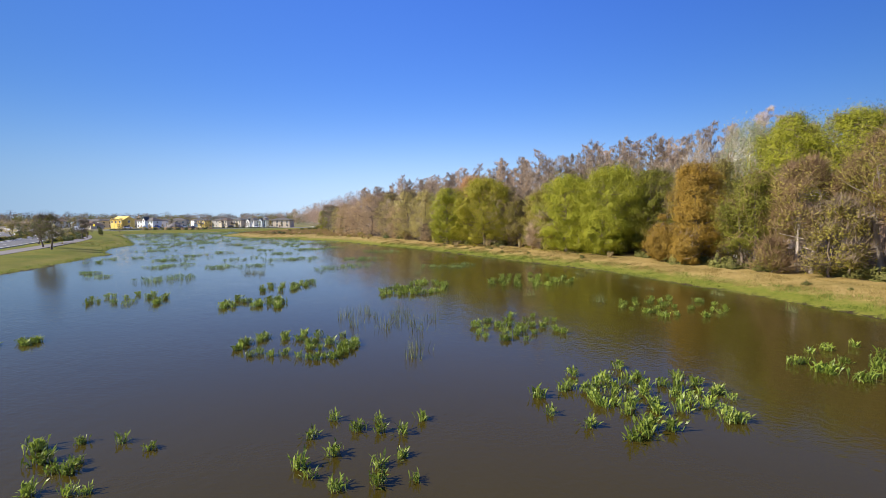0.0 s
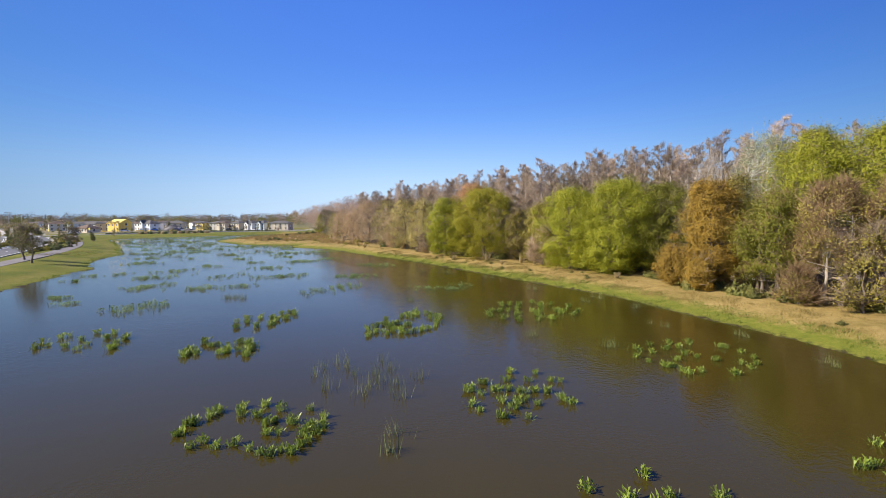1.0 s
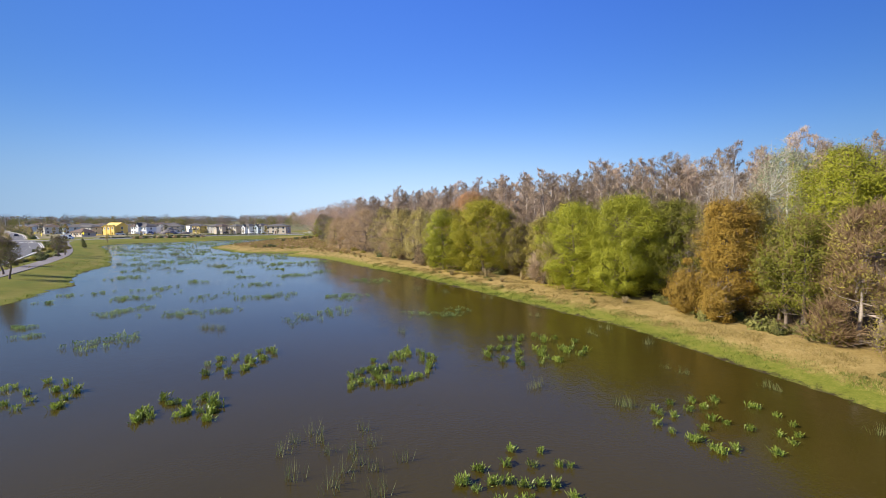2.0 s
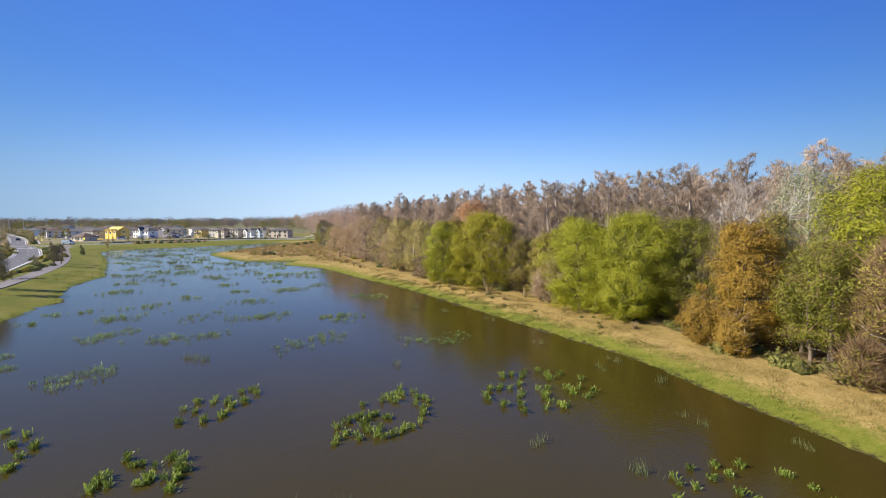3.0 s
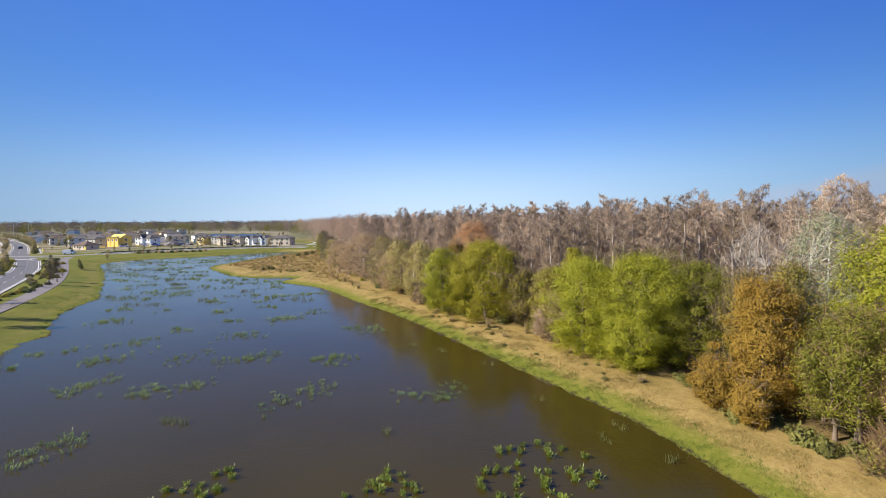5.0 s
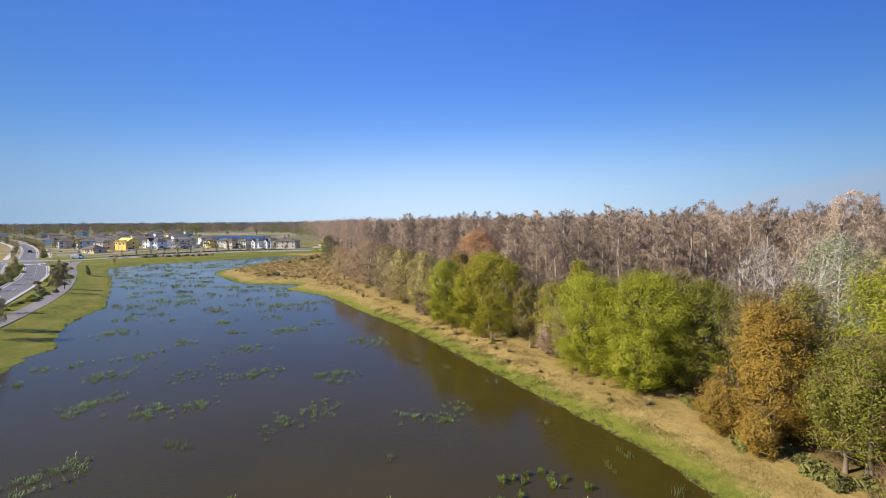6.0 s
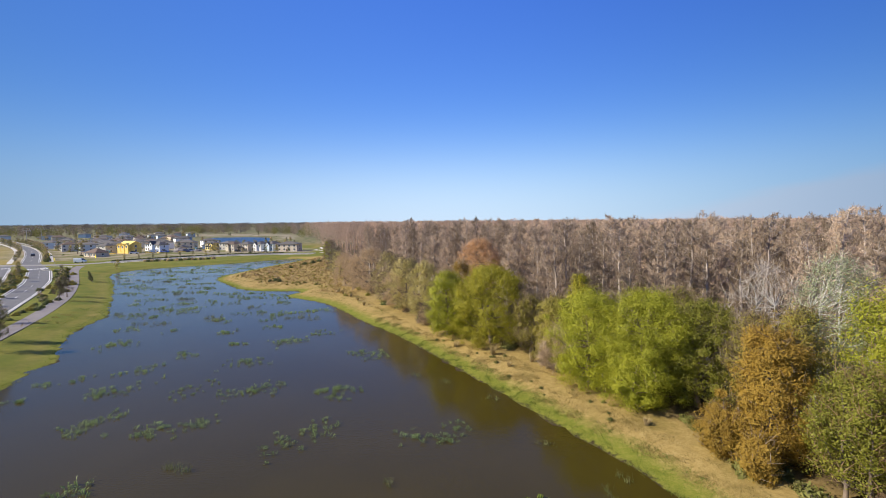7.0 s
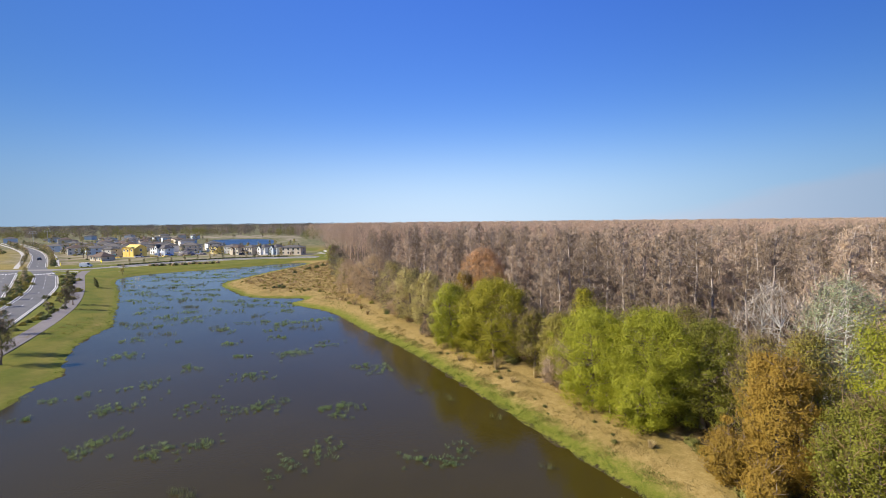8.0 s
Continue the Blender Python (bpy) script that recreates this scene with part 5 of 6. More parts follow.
plant_patch(-9.5, 34.5, [(-10.9, 32.3), (-10.7, 32.3), (-11.4, 34.0), (-10.6, 33.7), (-10.1, 34.8), (-10.2, 35.4), (-9.3, 34.7), (-9.4, 35.3), (-8.8, 34.2), (-8.9, 32.9), (-8.8, 33.1), (-9.6, 32.4), (-11.0, 35.0), (-9.0, 36.4), (-8.4, 34.9), (-8.2, 34.8), (-8.6, 36.8), (-8.3, 36.8), (-8.0, 36.0)], low=0.75, high=1.05)
streak_patch((-22.2, 49.5), (-15.4, 51.7), 1.3, 34)
streak_patch((-28.8, 50.2), (-25.5, 53.5), 1.5, 30)
for x, y, w, d, n in ((-31.0, 46.4, 4.2, 2.0, 12), (-29.1, 42.2, 3.6, 1.6, 7), (-38.4, 57.2, 3.0, 2.0, 8), (-36.4, 64.2, 3.2, 2.0, 9)):
    spread_patch(x, y, w, d, n)
spread_patch(-15.6, 43.8, 3.6, 2.2, 9, kind="reed_tuft")
plant_patch(-1.7, 22.3, [(-3.1, 21.1), (-3.7, 23.6), (-3.0, 24.3), (-2.7, 23.5), (-2.2, 22.7), (-1.3, 21.1), (-1.2, 22.7), (-0.9, 21.9), (-0.3, 21.3), (-0.5, 23.2), (-1.0, 24.4), (-1.7, 20.3), (-0.1, 19.9), (0.7, 21.9), (-3.9, 22.8)], kind="reed_tuft", low=0.7, high=1.0)
streak_patch((-43.9, 78.1), (-40.3, 81.0), 1.5, 28)
streak_patch((-32.0, 66.1), (-29.8, 68.8), 1.3, 20)
spread_patch(-29.1, 73.4, 4.4, 3.6, 16)
spread_patch(-39.0, 86.6, 1.8, 3.4, 8)
spread_patch(-29.1, 85.6, 4.2, 3.8, 16)
spread_patch(-23.8, 77.6, 4.0, 2.0, 14)
spread_patch(-22.4, 88.6, 3.8, 2.2, 20)
streak_patch((-18.8, 78.0), (-14.8, 80.3), 1.3, 34)
streak_patch((-21.0, 68.1), (-16.7, 70.1), 1.4, 24)
spread_patch(-4.3, 71.0, 6.4, 4.2, 28)
spread_patch(-5.4, 57.4, 5.8, 3.8, 34)
streak_patch((-17.4, 57.6), (-13.1, 60.6), 1.3, 34)
streak_patch((-22.1, 58.5), (-21.4, 62.8), 1.4, 18)
streak_patch((-32.2, 58.2), (-29.1, 62.0), 1.6, 30)
spread_patch(-39.4, 62.6, 3.0, 2.0, 9)
spread_patch(-12.0, 84.0, 5.6, 3.0, 18)
spread_patch(-47.0, 89.0, 4.8, 3.6, 22)
spread_patch(-26.0, 99.0, 5.0, 3.6, 20)
spread_patch(-32.6, 94.6, 6.4, 4.6, 20)
spread_patch(-54.0, 101.0, 5.2, 3.6, 18)
spread_patch(-45.0, 107.0, 5.0, 4.2, 16)
g2 = np.random.default_rng(91)
strewn = []
while len(strewn) < 84:
    x, y = g2.uniform(-104, -14), g2.uniform(92, 222)
    if signed_distance(np.array([x]), np.array([y]), POND)[0] < -2.5 and all(math.hypot(x - a, (y - b) * 0.55) > 3.6 for a, b in strewn):
        strewn.append((x, y))
for x, y in strewn:
    spread_patch(x, y, g2.uniform(5, 11), g2.uniform(2.0, 4.5), int(g2.integers(10, 24)), low=0.5, high=0.95, kind="tussock" if g2.random() < 0.75 else "reed_tuft")
for x, y in ((16.6, 30.0), (18.0, 35.2), (15.0, 38.6), (13.0, 45.0), (17.6, 40.4), (10.0, 55.0), (19.8, 26.6), (20.5, 21.6), (8.0, 28.0), (11.0, 26.0), (-0.5, 16.5), (1.2, 41.0), (6.0, 60.0), (2.0, 62.0)):
    spread_patch(x, y, 1.6, 1.4, 3, kind="reed_tuft", low=0.5, high=0.9, label="few thin reed stalks standing in the pond")

# ---- roads, paths and kerbs ----


def ribbon(name, line, width, z, material, thick=0.12, label="", category="", kind="structure", parent=None):
    """A strip of paving or kerb of even width along a line, with real thickness."""
    p = np.asarray(line, float)
    d = np.gradient(p, axis=0)
    d /= np.linalg.norm(d, axis=1, keepdims=True)
    s = np.stack([d[:, 1], -d[:, 0]], -1) * width / 2
    n = len(p)
    top, low = np.full((n, 1), z), np.full((n, 1), z - thick)
    v = np.vstack([np.hstack([p - s, top]), np.hstack([p + s, top]), np.hstack([p + s, low]), np.hstack([p - s, low])])
    i = np.arange(n - 1)
    f = np.vstack([np.stack([i + a * n, i + b * n, i + b * n + 1, i + a * n + 1], -1) for a, b in ((0, 1), (1, 2), (3, 0))])
    f = np.vstack([f, [[0, 3 * n, 2 * n, n], [n - 1, 2 * n - 1, 3 * n - 1, 4 * n - 1]]])
    ob = new(name, mesh_from(name, v, f, material))
    if parent is not None:
        ob.parent = parent
        return ob
    return tagged(ob, label, category, kind=kind)


def offset(line, by):
    p = np.asarray(line, float)
    d = np.gradient(p, axis=0)
    d /= np.linalg.norm(d, axis=1, keepdims=True)
    return p + np.stack([d[:, 1], -d[:, 0]], -1) * by


def along(line, start, stop, gap):
    """Points and headings at even steps along a line."""
    p = np.asarray(line, float)
    seg = np.hypot(*np.diff(p, axis=0).T)
    s = np.r_[0, np.cumsum(seg)]
    out = []
    for t in np.arange(start, min(stop, s[-1] - 0.1), gap):
        x, y = np.interp(t, s, p[:, 0]), np.interp(t, s, p[:, 1])
        x2, y2 = np.interp(t + 0.1, s, p[:, 0]), np.interp(t + 0.1, s, p[:, 1])
        out.append((x, y, math.degrees(math.atan2(y2 - y, x2 - x))))
    return out


ROAD_NEAR = chaikin([(-56, 50), (-66, 72), (-76.3, 92.7), (-80.2, 100), (-86.8, 111), (-94.4, 123.8), (-104.6, 139.6), (-112.6, 151.4), (-121.5, 162.6), (-134, 178.5), (-146, 192.5), (-158, 205), (-171, 219), (-207.5, 265.4), (-260.5, 327.4), (-321, 390), (-440, 505)], 2)
ROAD_OTHER = chaikin([(-84, 82), (-96, 108), (-105.3, 124.6), (-118.6, 141), (-131.2, 157), (-156, 187.2), (-168, 202)], 2)
ROAD_FRONT = chaikin([(-330, 200), (-240, 205), (-180, 207), (-160, 206), (-142, 208), (-131.5, 221), (-120, 235), (-101, 250), (-87, 255), (-72, 257.5), (-54, 258)], 2)
PATHWAY = chaikin([(-50, 52), (-58, 72), (-62.9, 83.5), (-68.6, 96.7), (-74.8, 108.9), (-81.2, 120.4), (-92.9, 138.2), (-105.7, 156.1), (-123.3, 179.8), (-130, 190), (-136, 201)], 2)
ZR = LAND + 0.02
road_a = ribbon("road", ROAD_NEAR, 6.2, ZR, M_ASPHALT, label="dark asphalt carriageway with white lane lines", category="road")
road_b = ribbon("road", ROAD_OTHER, 6.2, ZR + 0.004, M_ASPHALT, label="dark asphalt carriageway beyond the planted median", category="road")
road_c = ribbon("road", ROAD_FRONT, 6.4, ZR + 0.008, M_STREET, label="grey street running between pond and houses", category="road")
ribbon("pavement", PATHWAY, 3.0, LAND + 0.03, M_PATH, label="wide grey concrete footpath beside the lawn", category="footpath")
NEAR_A, NEAR_B = ROAD_NEAR[ROAD_NEAR[:, 1] < 181], ROAD_NEAR[ROAD_NEAR[:, 1] > 219]
OTHER_A = ROAD_OTHER[ROAD_OTHER[:, 1] < 190]
FRONT_B, FRONT_A = ROAD_FRONT[ROAD_FRONT[:, 0] > -137], ROAD_FRONT[ROAD_FRONT[:, 0] < -178]
for line, off in ((NEAR_A, 3.3), (NEAR_A, -3.3), (OTHER_A, 3.3), (OTHER_A, -3.3), (NEAR_B, 3.4), (NEAR_B, -3.4), (FRONT_B, 3.4), (FRONT_B, -3.4), (FRONT_A, 3.4), (FRONT_A, -3.4)):
    ribbon("kerb", offset(line, off), 0.32, LAND + 0.15, M_CONCRETE, 0.3, "pale concrete kerb along the road", "kerb")
ribbon("pavement", offset(NEAR_B, 7.0), 1.8, LAND + 0.03, M_CONCRETE, label="pale concrete sidewalk along the road", category="sidewalk")
ribbon("pavement", offset(NEAR_B, -7.0), 1.8, LAND + 0.03, M_CONCRETE, label="pale concrete sidewalk along the road", category="sidewalk")
ribbon("pavement", offset(FRONT_B, 6.0), 1.6, LAND + 0.03, M_CONCRETE, label="pale concrete sidewalk by the pond", category="sidewalk")
ribbon("pavement", chaikin([(-52, 262), (-46, 272), (-55, 281), (-62, 288), (-58, 300), (-64, 318)], 2), 1.6, LAND + 0.03, M_CONCRETE, label="pale winding footpath beside the last house", category="footpath")
dash = mesh_from("lane_marking", [(-1.5, -0.07, 0), (1.5, -0.07, 0), (1.5, 0.07, 0), (-1.5, 0.07, 0)], [(0, 1, 2, 3)], M_PAINT)
bar = mesh_from("crossing_bar", [(-0.3, -1.3, 0), (0.3, -1.3, 0), (0.3, 1.3, 0), (-0.3, 1.3, 0)], [(0, 1, 2, 3)], M_PAINT)
for road, line in ((road_a, ROAD_NEAR), (road_b, ROAD_OTHER)):
    for x, y, h in along(line, 20, 420, 12):
        if not (188 < y < 222):
            o = child("lane_marking", dash, road)
            o.matrix_basis = pose(x, y, ZR + 0.012, 0, 0, h)
for off in (2.75, -2.75):
    ribbon("edge_line", offset(NEAR_A, off), 0.15, ZR + 0.010, M_PAINT, 0.006, parent=road_a)
    ribbon("edge_line", offset(NEAR_B, off), 0.15, ZR + 0.010, M_PAINT, 0.006, parent=road_a)
    ribbon("edge_line", offset(OTHER_A, off), 0.15, ZR + 0.014, M_PAINT, 0.006, parent=road_b)
for k in range(7):
    o = child("crossing_bar", bar, road_a)
    o.matrix_basis = pose(-144.5 + (k - 3) * 0.9 * 0.77, 190.6 + (k - 3) * 0.9 * 0.64, ZR + 0.014, 0, 0, 40)
    o = child("crossing_bar", bar, road_b)
    o.matrix_basis = pose(-160.0 + (k - 3) * 0.9 * 0.77, 192.0 + (k - 3) * 0.9 * 0.64, ZR + 0.018, 0, 0, 40)
# planted traffic island at the junction
isle = chaikin([(-147, 196), (-136.5, 182.5), (-133.5, 188), (-135.5, 197), (-141, 199)], 2, True)
ribbon("kerb", np.vstack([isle, isle[:1]]), 0.5, LAND + 0.15, M_CONCRETE, 0.3, "pale concrete kerb round the traffic island", "kerb")


# young street trees and hedges
YOUNG = [tree_meshes(600 + k, 3.9, 0.8, 0.28, 340, 120, 0.135, (M_LEAF_DARK, M_LEAF_OLIVE, M_LEAF_DARK)[k], M_TWIG_GREY, M_BARK, clumps=26, clump_r=0.38, limb_count=6) for k in range(3)]
YOUNG_LABEL = "young staked tree with a thin crown on the lawn"


def young_tree(x, y, s, k, label=YOUNG_LABEL, group="young trees"):
    return place_tree("young_tree", YOUNG[k % 3], x, y, (x * 31) % 360, s, label, "tree", group)


for x, y, s, k in ((-70.0, 91, 1.2, 0),
                   (-112, 186, 0.7, 1), (-118, 196, 0.8, 1)):
    young_tree(x, y, s, k)
THIN_TREE = tree_meshes(641, 5.2, 1.15, 0.3, 480, 700, 0.09, M_WEED, M_TWIG_BROWN, M_BARK, clumps=50, clump_r=0.4, limb_count=16, limb=0.22)
LAWN_TREE = tree_meshes(640, 5.5, 1.45, 0.34, 1150, 700, 0.10, M_WEED, M_TWIG_BROWN, M_BARK, clumps=60, clump_r=0.45, limb_count=14, limb=0.28)
for x, y, s in ((-60.6, 79.4, 1.0), (-55.6, 74.4, 1.0), (-78.0, 114.6, 0.9), (-81.0, 120.8, 0.88)):
    place_tree("young_tree", LAWN_TREE if y < 100 else THIN_TREE, x, y, (x * 31) % 360, s, "young grey-green tree with a round crown on the lawn" if y < 100 else "young thin-crowned tree beside the footpath", "tree", "young trees")
COLUMN = tree_meshes(650, 3.6, 0.42, 0.05, 1300, 60, 0.09, M_LEAF_DARK, M_TWIG_BROWN, M_BARK, clumps=40, clump_r=0.3, limb_count=8, ragged=0.1)
for x, y, s, tilt in ((-97.0, 151.5, 0.75, -10), (-95.9, 150.4, 0.68, -13), (-98.2, 152.8, 0.8, -8)):
    t = place_tree("evergreen", COLUMN, x, y, 0, s, "slim dark columnar evergreen leaning on the lawn", "tree", "slim evergreens")
    t.matrix_basis = pose(x, y, LAND, 0, tilt, 0) @ Matrix.Diagonal((s, s, s, 1))
g3 = np.random.default_rng(55)
strip = offset(ROAD_NEAR[ROAD_NEAR[:, 1] < 183], 6.2)
for k, (x, y, h) in enumerate(along(strip, 50, 200, 1.6)):
    x, y = x + g3.normal() * 1.1, y + g3.normal() * 1.1
    if signed_distance(np.array([x]), np.array([y]), POND)[0] > 8:
        shrub(x, y, (0.5 + 0.5 * g3.random()) * (1.5 if y > 128 else 1.0), ("dark", "olive", "dark")[k % 3], "dark green roadside shrub in a planting strip", "roadside shrubs")
    if k % 9 == 0:
        young_tree(x - 0.6, y, 0.5 + 0.3 * g3.random(), k, "young street tree in the planting strip", "street trees")
median = along(chaikin([(-90, 106), (-97.5, 119), (-109.5, 139), (-122.5, 156.5), (-146, 184)], 1), 2, 100, 0.9)
beds = [(x + g3.normal() * 0.9, y + g3.normal() * 0.8, 0.45 + 0.5 * g3.random()) for x, y, h in median]
hedge("median_planting", beds[0::2], "dark", "low dark shrubs in the planted road median", 78)
hedge("median_planting", beds[1::2], "olive", "low olive shrubs in the planted road median", 79)
for k, (x, y, h) in enumerate(median[::14]):
    young_tree(x, y, 0.9 + 0.4 * g3.random(), k, "young street tree in the road median", "street trees")
for k, (x, y, h) in enumerate(along(offset(NEAR_B, 5.2), 4, 300, 6.5)):
    young_tree(x, y, 0.8 + 0.6 * g3.random(), k, "young street tree beside the far road", "street trees")
for k, (x, y, h) in enumerate(along(offset(NEAR_B, -5.2), 8, 300, 9.0)):
    young_tree(x, y, 0.8 + 0.6 * g3.random(), k, "young street tree beside the far road", "street trees")
hedge("roadside_planting", [(x + g3.normal() * 0.5, y + g3.normal() * 0.5, 0.6 + 0.5 * g3.random()) for x, y, h in along(offset(NEAR_B, 5.6), 2, 200, 2.2)], "dark", "low dark planting along the far road", 71)
hedge("street_hedge", [(x + g3.normal() * 0.3, y + g3.normal() * 0.3, 0.55 + 0.3 * g3.random()) for x, y, h in along(offset(FRONT_B, -5.6), 4, 84, 1.0)], "dark", "dark clipped hedge along the street", 72)
for k, (x, y, h) in enumerate(along(offset(FRONT_B, -5.6), 4, 84, 1.5)):
    if k % 4 == 1:
        young_tree(x + 1.5, y + 2.5, 0.65 + 0.4 * g3.random(), k, "sapling behind the street hedge", "street trees")
for k, (x, y, h) in enumerate(along([(-120, 218), (-110, 221), (-94, 229)], 0, 40, 1.5)):
    shrub(x + g3.normal() * 0.5, y + g3.normal() * 0.8, 0.8 + 0.6 * g3.random(), "dark" if k % 2 else "rust", "dark brushy shrub on the far shore", "far shore shrubs")
for k in range(46):
    x, y = g3.uniform(-260, -170), g3.uniform(150, 330)
    if min(abs(signed_distance(np.array([x]), np.array([y]), np.array([(-60, 60), (-97, 129), (-141, 186), (-176, 229), (-306, 376)]))[0]), 99) > 14:
        young_tree(x, y, 1.0 + 0.8 * g3.random(), k, "young tree on the open ground beyond the road", "street trees")
for k in range(60):
    x = g3.uniform(-480, -170)
    y = g3.uniform(330, 600)
    if signed_distance(np.array([x]), np.array([y]), FAR_POND)[0] < 6:
        continue
    young_tree(x, y, 1.0 + 1.2 * g3.random(), k, "small tree among the far houses", "far trees")


places = []
while len(places) < 170:
    x, y = g3.uniform(-430, -165), g3.uniform(225, 560)
    if signed_distance(np.array([x]), np.array([y]), FAR_POND)[0] > 8 and x < -150 and abs(signed_distance(np.array([x]), np.array([y]), np.array([(-140, 186), (-171, 219), (-207, 265), (-321, 390), (-440, 505), (-441, 506)]))[0]) > 6:
        places.append((x, y, 0.7 + 1.3 * g3.random() ** 2))
g6 = np.random.default_rng(66)
yards = []
while len(yards) < 150:
    x, y = g6.uniform(-300, -70), g6.uniform(248, 430)
    if y > 262 - 0.9 * (x + 70) * 0.25 and x < -60 - (y - 262) * 0.35 and signed_distance(np.array([x]), np.array([y]), FAR_POND)[0] > 8 and abs(signed_distance(np.array([x]), np.array([y]), np.array([(-140, 186), (-171, 219), (-207, 265), (-321, 390), (-440, 505), (-441, 506)]))[0]) > 6:
        yards.append((x, y, 0.5 + 1.0 * g6.random() ** 2))
hedge("garden_planting", yards[:75], "dark", "low dark planting round the houses", 75)
hedge("garden_planting", yards[75:], "olive", "low olive planting round the houses", 76)
for k, (x, y, s) in enumerate(yards[::2]):
    young_tree(x + 2.0, y - 1.5, 0.7 + 0.8 * g6.random(), k, "young tree in a garden among the houses", "garden trees")
hedge("scrub", places[:100], "dark", "scattered dark scrub on the open ground", 73)
hedge("scrub", places[100:], "olive", "scattered dry olive scrub on the open ground", 74)


# ---- houses ----
def hip_roof(w, d, z, rise, over=0.5):
    bm = bmesh.new()
    a, b = w / 2 + over, d / 2 + over
    r = max(a - b, 0.3)
    r2 = max(b - a, 0.0)
    low = [(-a, -b, z - 0.18), (a, -b, z - 0.18), (a, b, z - 0.18), (-a, b, z - 0.18)]
    eave = [(x, y, z) for x, y, _ in low]
    vl, ve = [bm.verts.new(p) for p in low], [bm.verts.new(p) for p in eave]
    t0, t1 = bm.verts.new((-r if r2 == 0 else 0, -r2, z + rise)), bm.verts.new((r if r2 == 0 else 0, r2, z + rise))
    bm.faces.new(vl[::-1])
    for i in range(4):
        bm.faces.new((vl[i], vl[(i + 1) % 4], ve[(i + 1) % 4], ve[i]))
    if r2 == 0:
        bm.faces.new((ve[0], ve[1], t1, t0)), bm.faces.new((ve[1], ve[2], t1)), bm.faces.new((ve[2], ve[3], t0, t1)), bm.faces.new((ve[3], ve[0], t0))
    else:
        bm.faces.new((ve[0], ve[1], t0)), bm.faces.new((ve[1], ve[2], t1, t0)), bm.faces.new((ve[2], ve[3], t1)), bm.faces.new((ve[3], ve[0], t0, t1))
    return bm


def gable_roof(x0, x1, y0, y1, z, rise, along_x, over=0.35, thick=0.18):
    """Two sloping slabs meeting at a ridge."""
    bm = bmesh.new()
    if along_x:
        ym = (y0 + y1) / 2
        sl = rise / ((y1 - y0) / 2)
        sides = [((x0 - over, y0 - over, z - sl * over), (x1 + over, y0 - over, z - sl * over), (x1 + over, ym, z + rise), (x0 - over, ym, z + rise)),
                 ((x1 + over, y1 + over, z - sl * over), (x0 - over, y1 + over, z - sl * over), (x0 - over, ym, z + rise), (x1 + over, ym, z + rise))]
    else:
        xm = (x0 + x1) / 2
        sl = rise / ((x1 - x0) / 2)
        sides = [((x0 - over, y1 + over, z - sl * over), (x0 - over, y0 - over, z - sl * over), (xm, y0 - over, z + rise), (xm, y1 + over, z + rise)),
                 ((x1 + over, y0 - over, z - sl * over), (x1 + over, y1 + over, z - sl * over), (xm, y1 + over, z + rise), (xm, y0 - over, z + rise))]
    for q in sides:
        t = [bm.verts.new((x, y, zz + thick)) for x, y, zz in q]
        b = [bm.verts.new(p) for p in q]
        bm.faces.new(t)
        bm.faces.new(b[::-1])
        for i in range(4):
            bm.faces.new((b[i], b[(i + 1) % 4], t[(i + 1) % 4], t[i]))
    return bm


def gabled_wall(x0, x1, y0, y1, z0, z1, rise):
    """A block whose front and back run up into gables."""
    bm = bmesh.new()
    xm = (x0 + x1) / 2
    ring = [(x0, z0), (x1, z0), (x1, z1), (xm, z1 + rise), (x0, z1)]
    f, b = [bm.verts.new((x, y0, z)) for x, z in ring], [bm.verts.new((x, y1, z)) for x, z in ring]
    bm.faces.new(f)
    bm.faces.new(b[::-1])
    for i in range(5):
        bm.faces.new((f[(i + 1) % 5], f[i], b[i], b[(i + 1) % 5]))
    return bm


def add_window(h, x, z, y, w=1.3, t=1.5, side="front", trim=M_TRIM):
    """A window on the front (facing -y) or on a flank (facing +-x): frame, glass, sill."""
    win = new("window")
    win.parent = h
    if side == "front":
        win.matrix_basis = pose(x, y, z)
    else:
        win.matrix_basis = pose(y, x, z, 0, 0, 90 if side == "right" else -90)
    bm = bmesh.new()
    for a in ((-w / 2 - 0.1, -w / 2, -0.07, 0.05, -0.1, t + 0.1), (w / 2, w / 2 + 0.1, -0.07, 0.05, -0.1, t + 0.1), (-w / 2, w / 2, -0.07, 0.05, t, t + 0.1), (-w / 2, w / 2, -0.07, 0.05, -0.1, 0.0), (-0.03, 0.03, -0.055, 0.05, 0, t)):
        add_box(bm, *a)
    part("window_frame", bm, trim, win)
    part("pane", box_bm(-w / 2, w / 2, -0.03, 0.05, 0, t), M_GLASS, win)
    part("window_sill", box_bm(-w / 2 - 0.14, w / 2 + 0.14, -0.12, 0.04, -0.2, -0.102), trim, win)
    return win


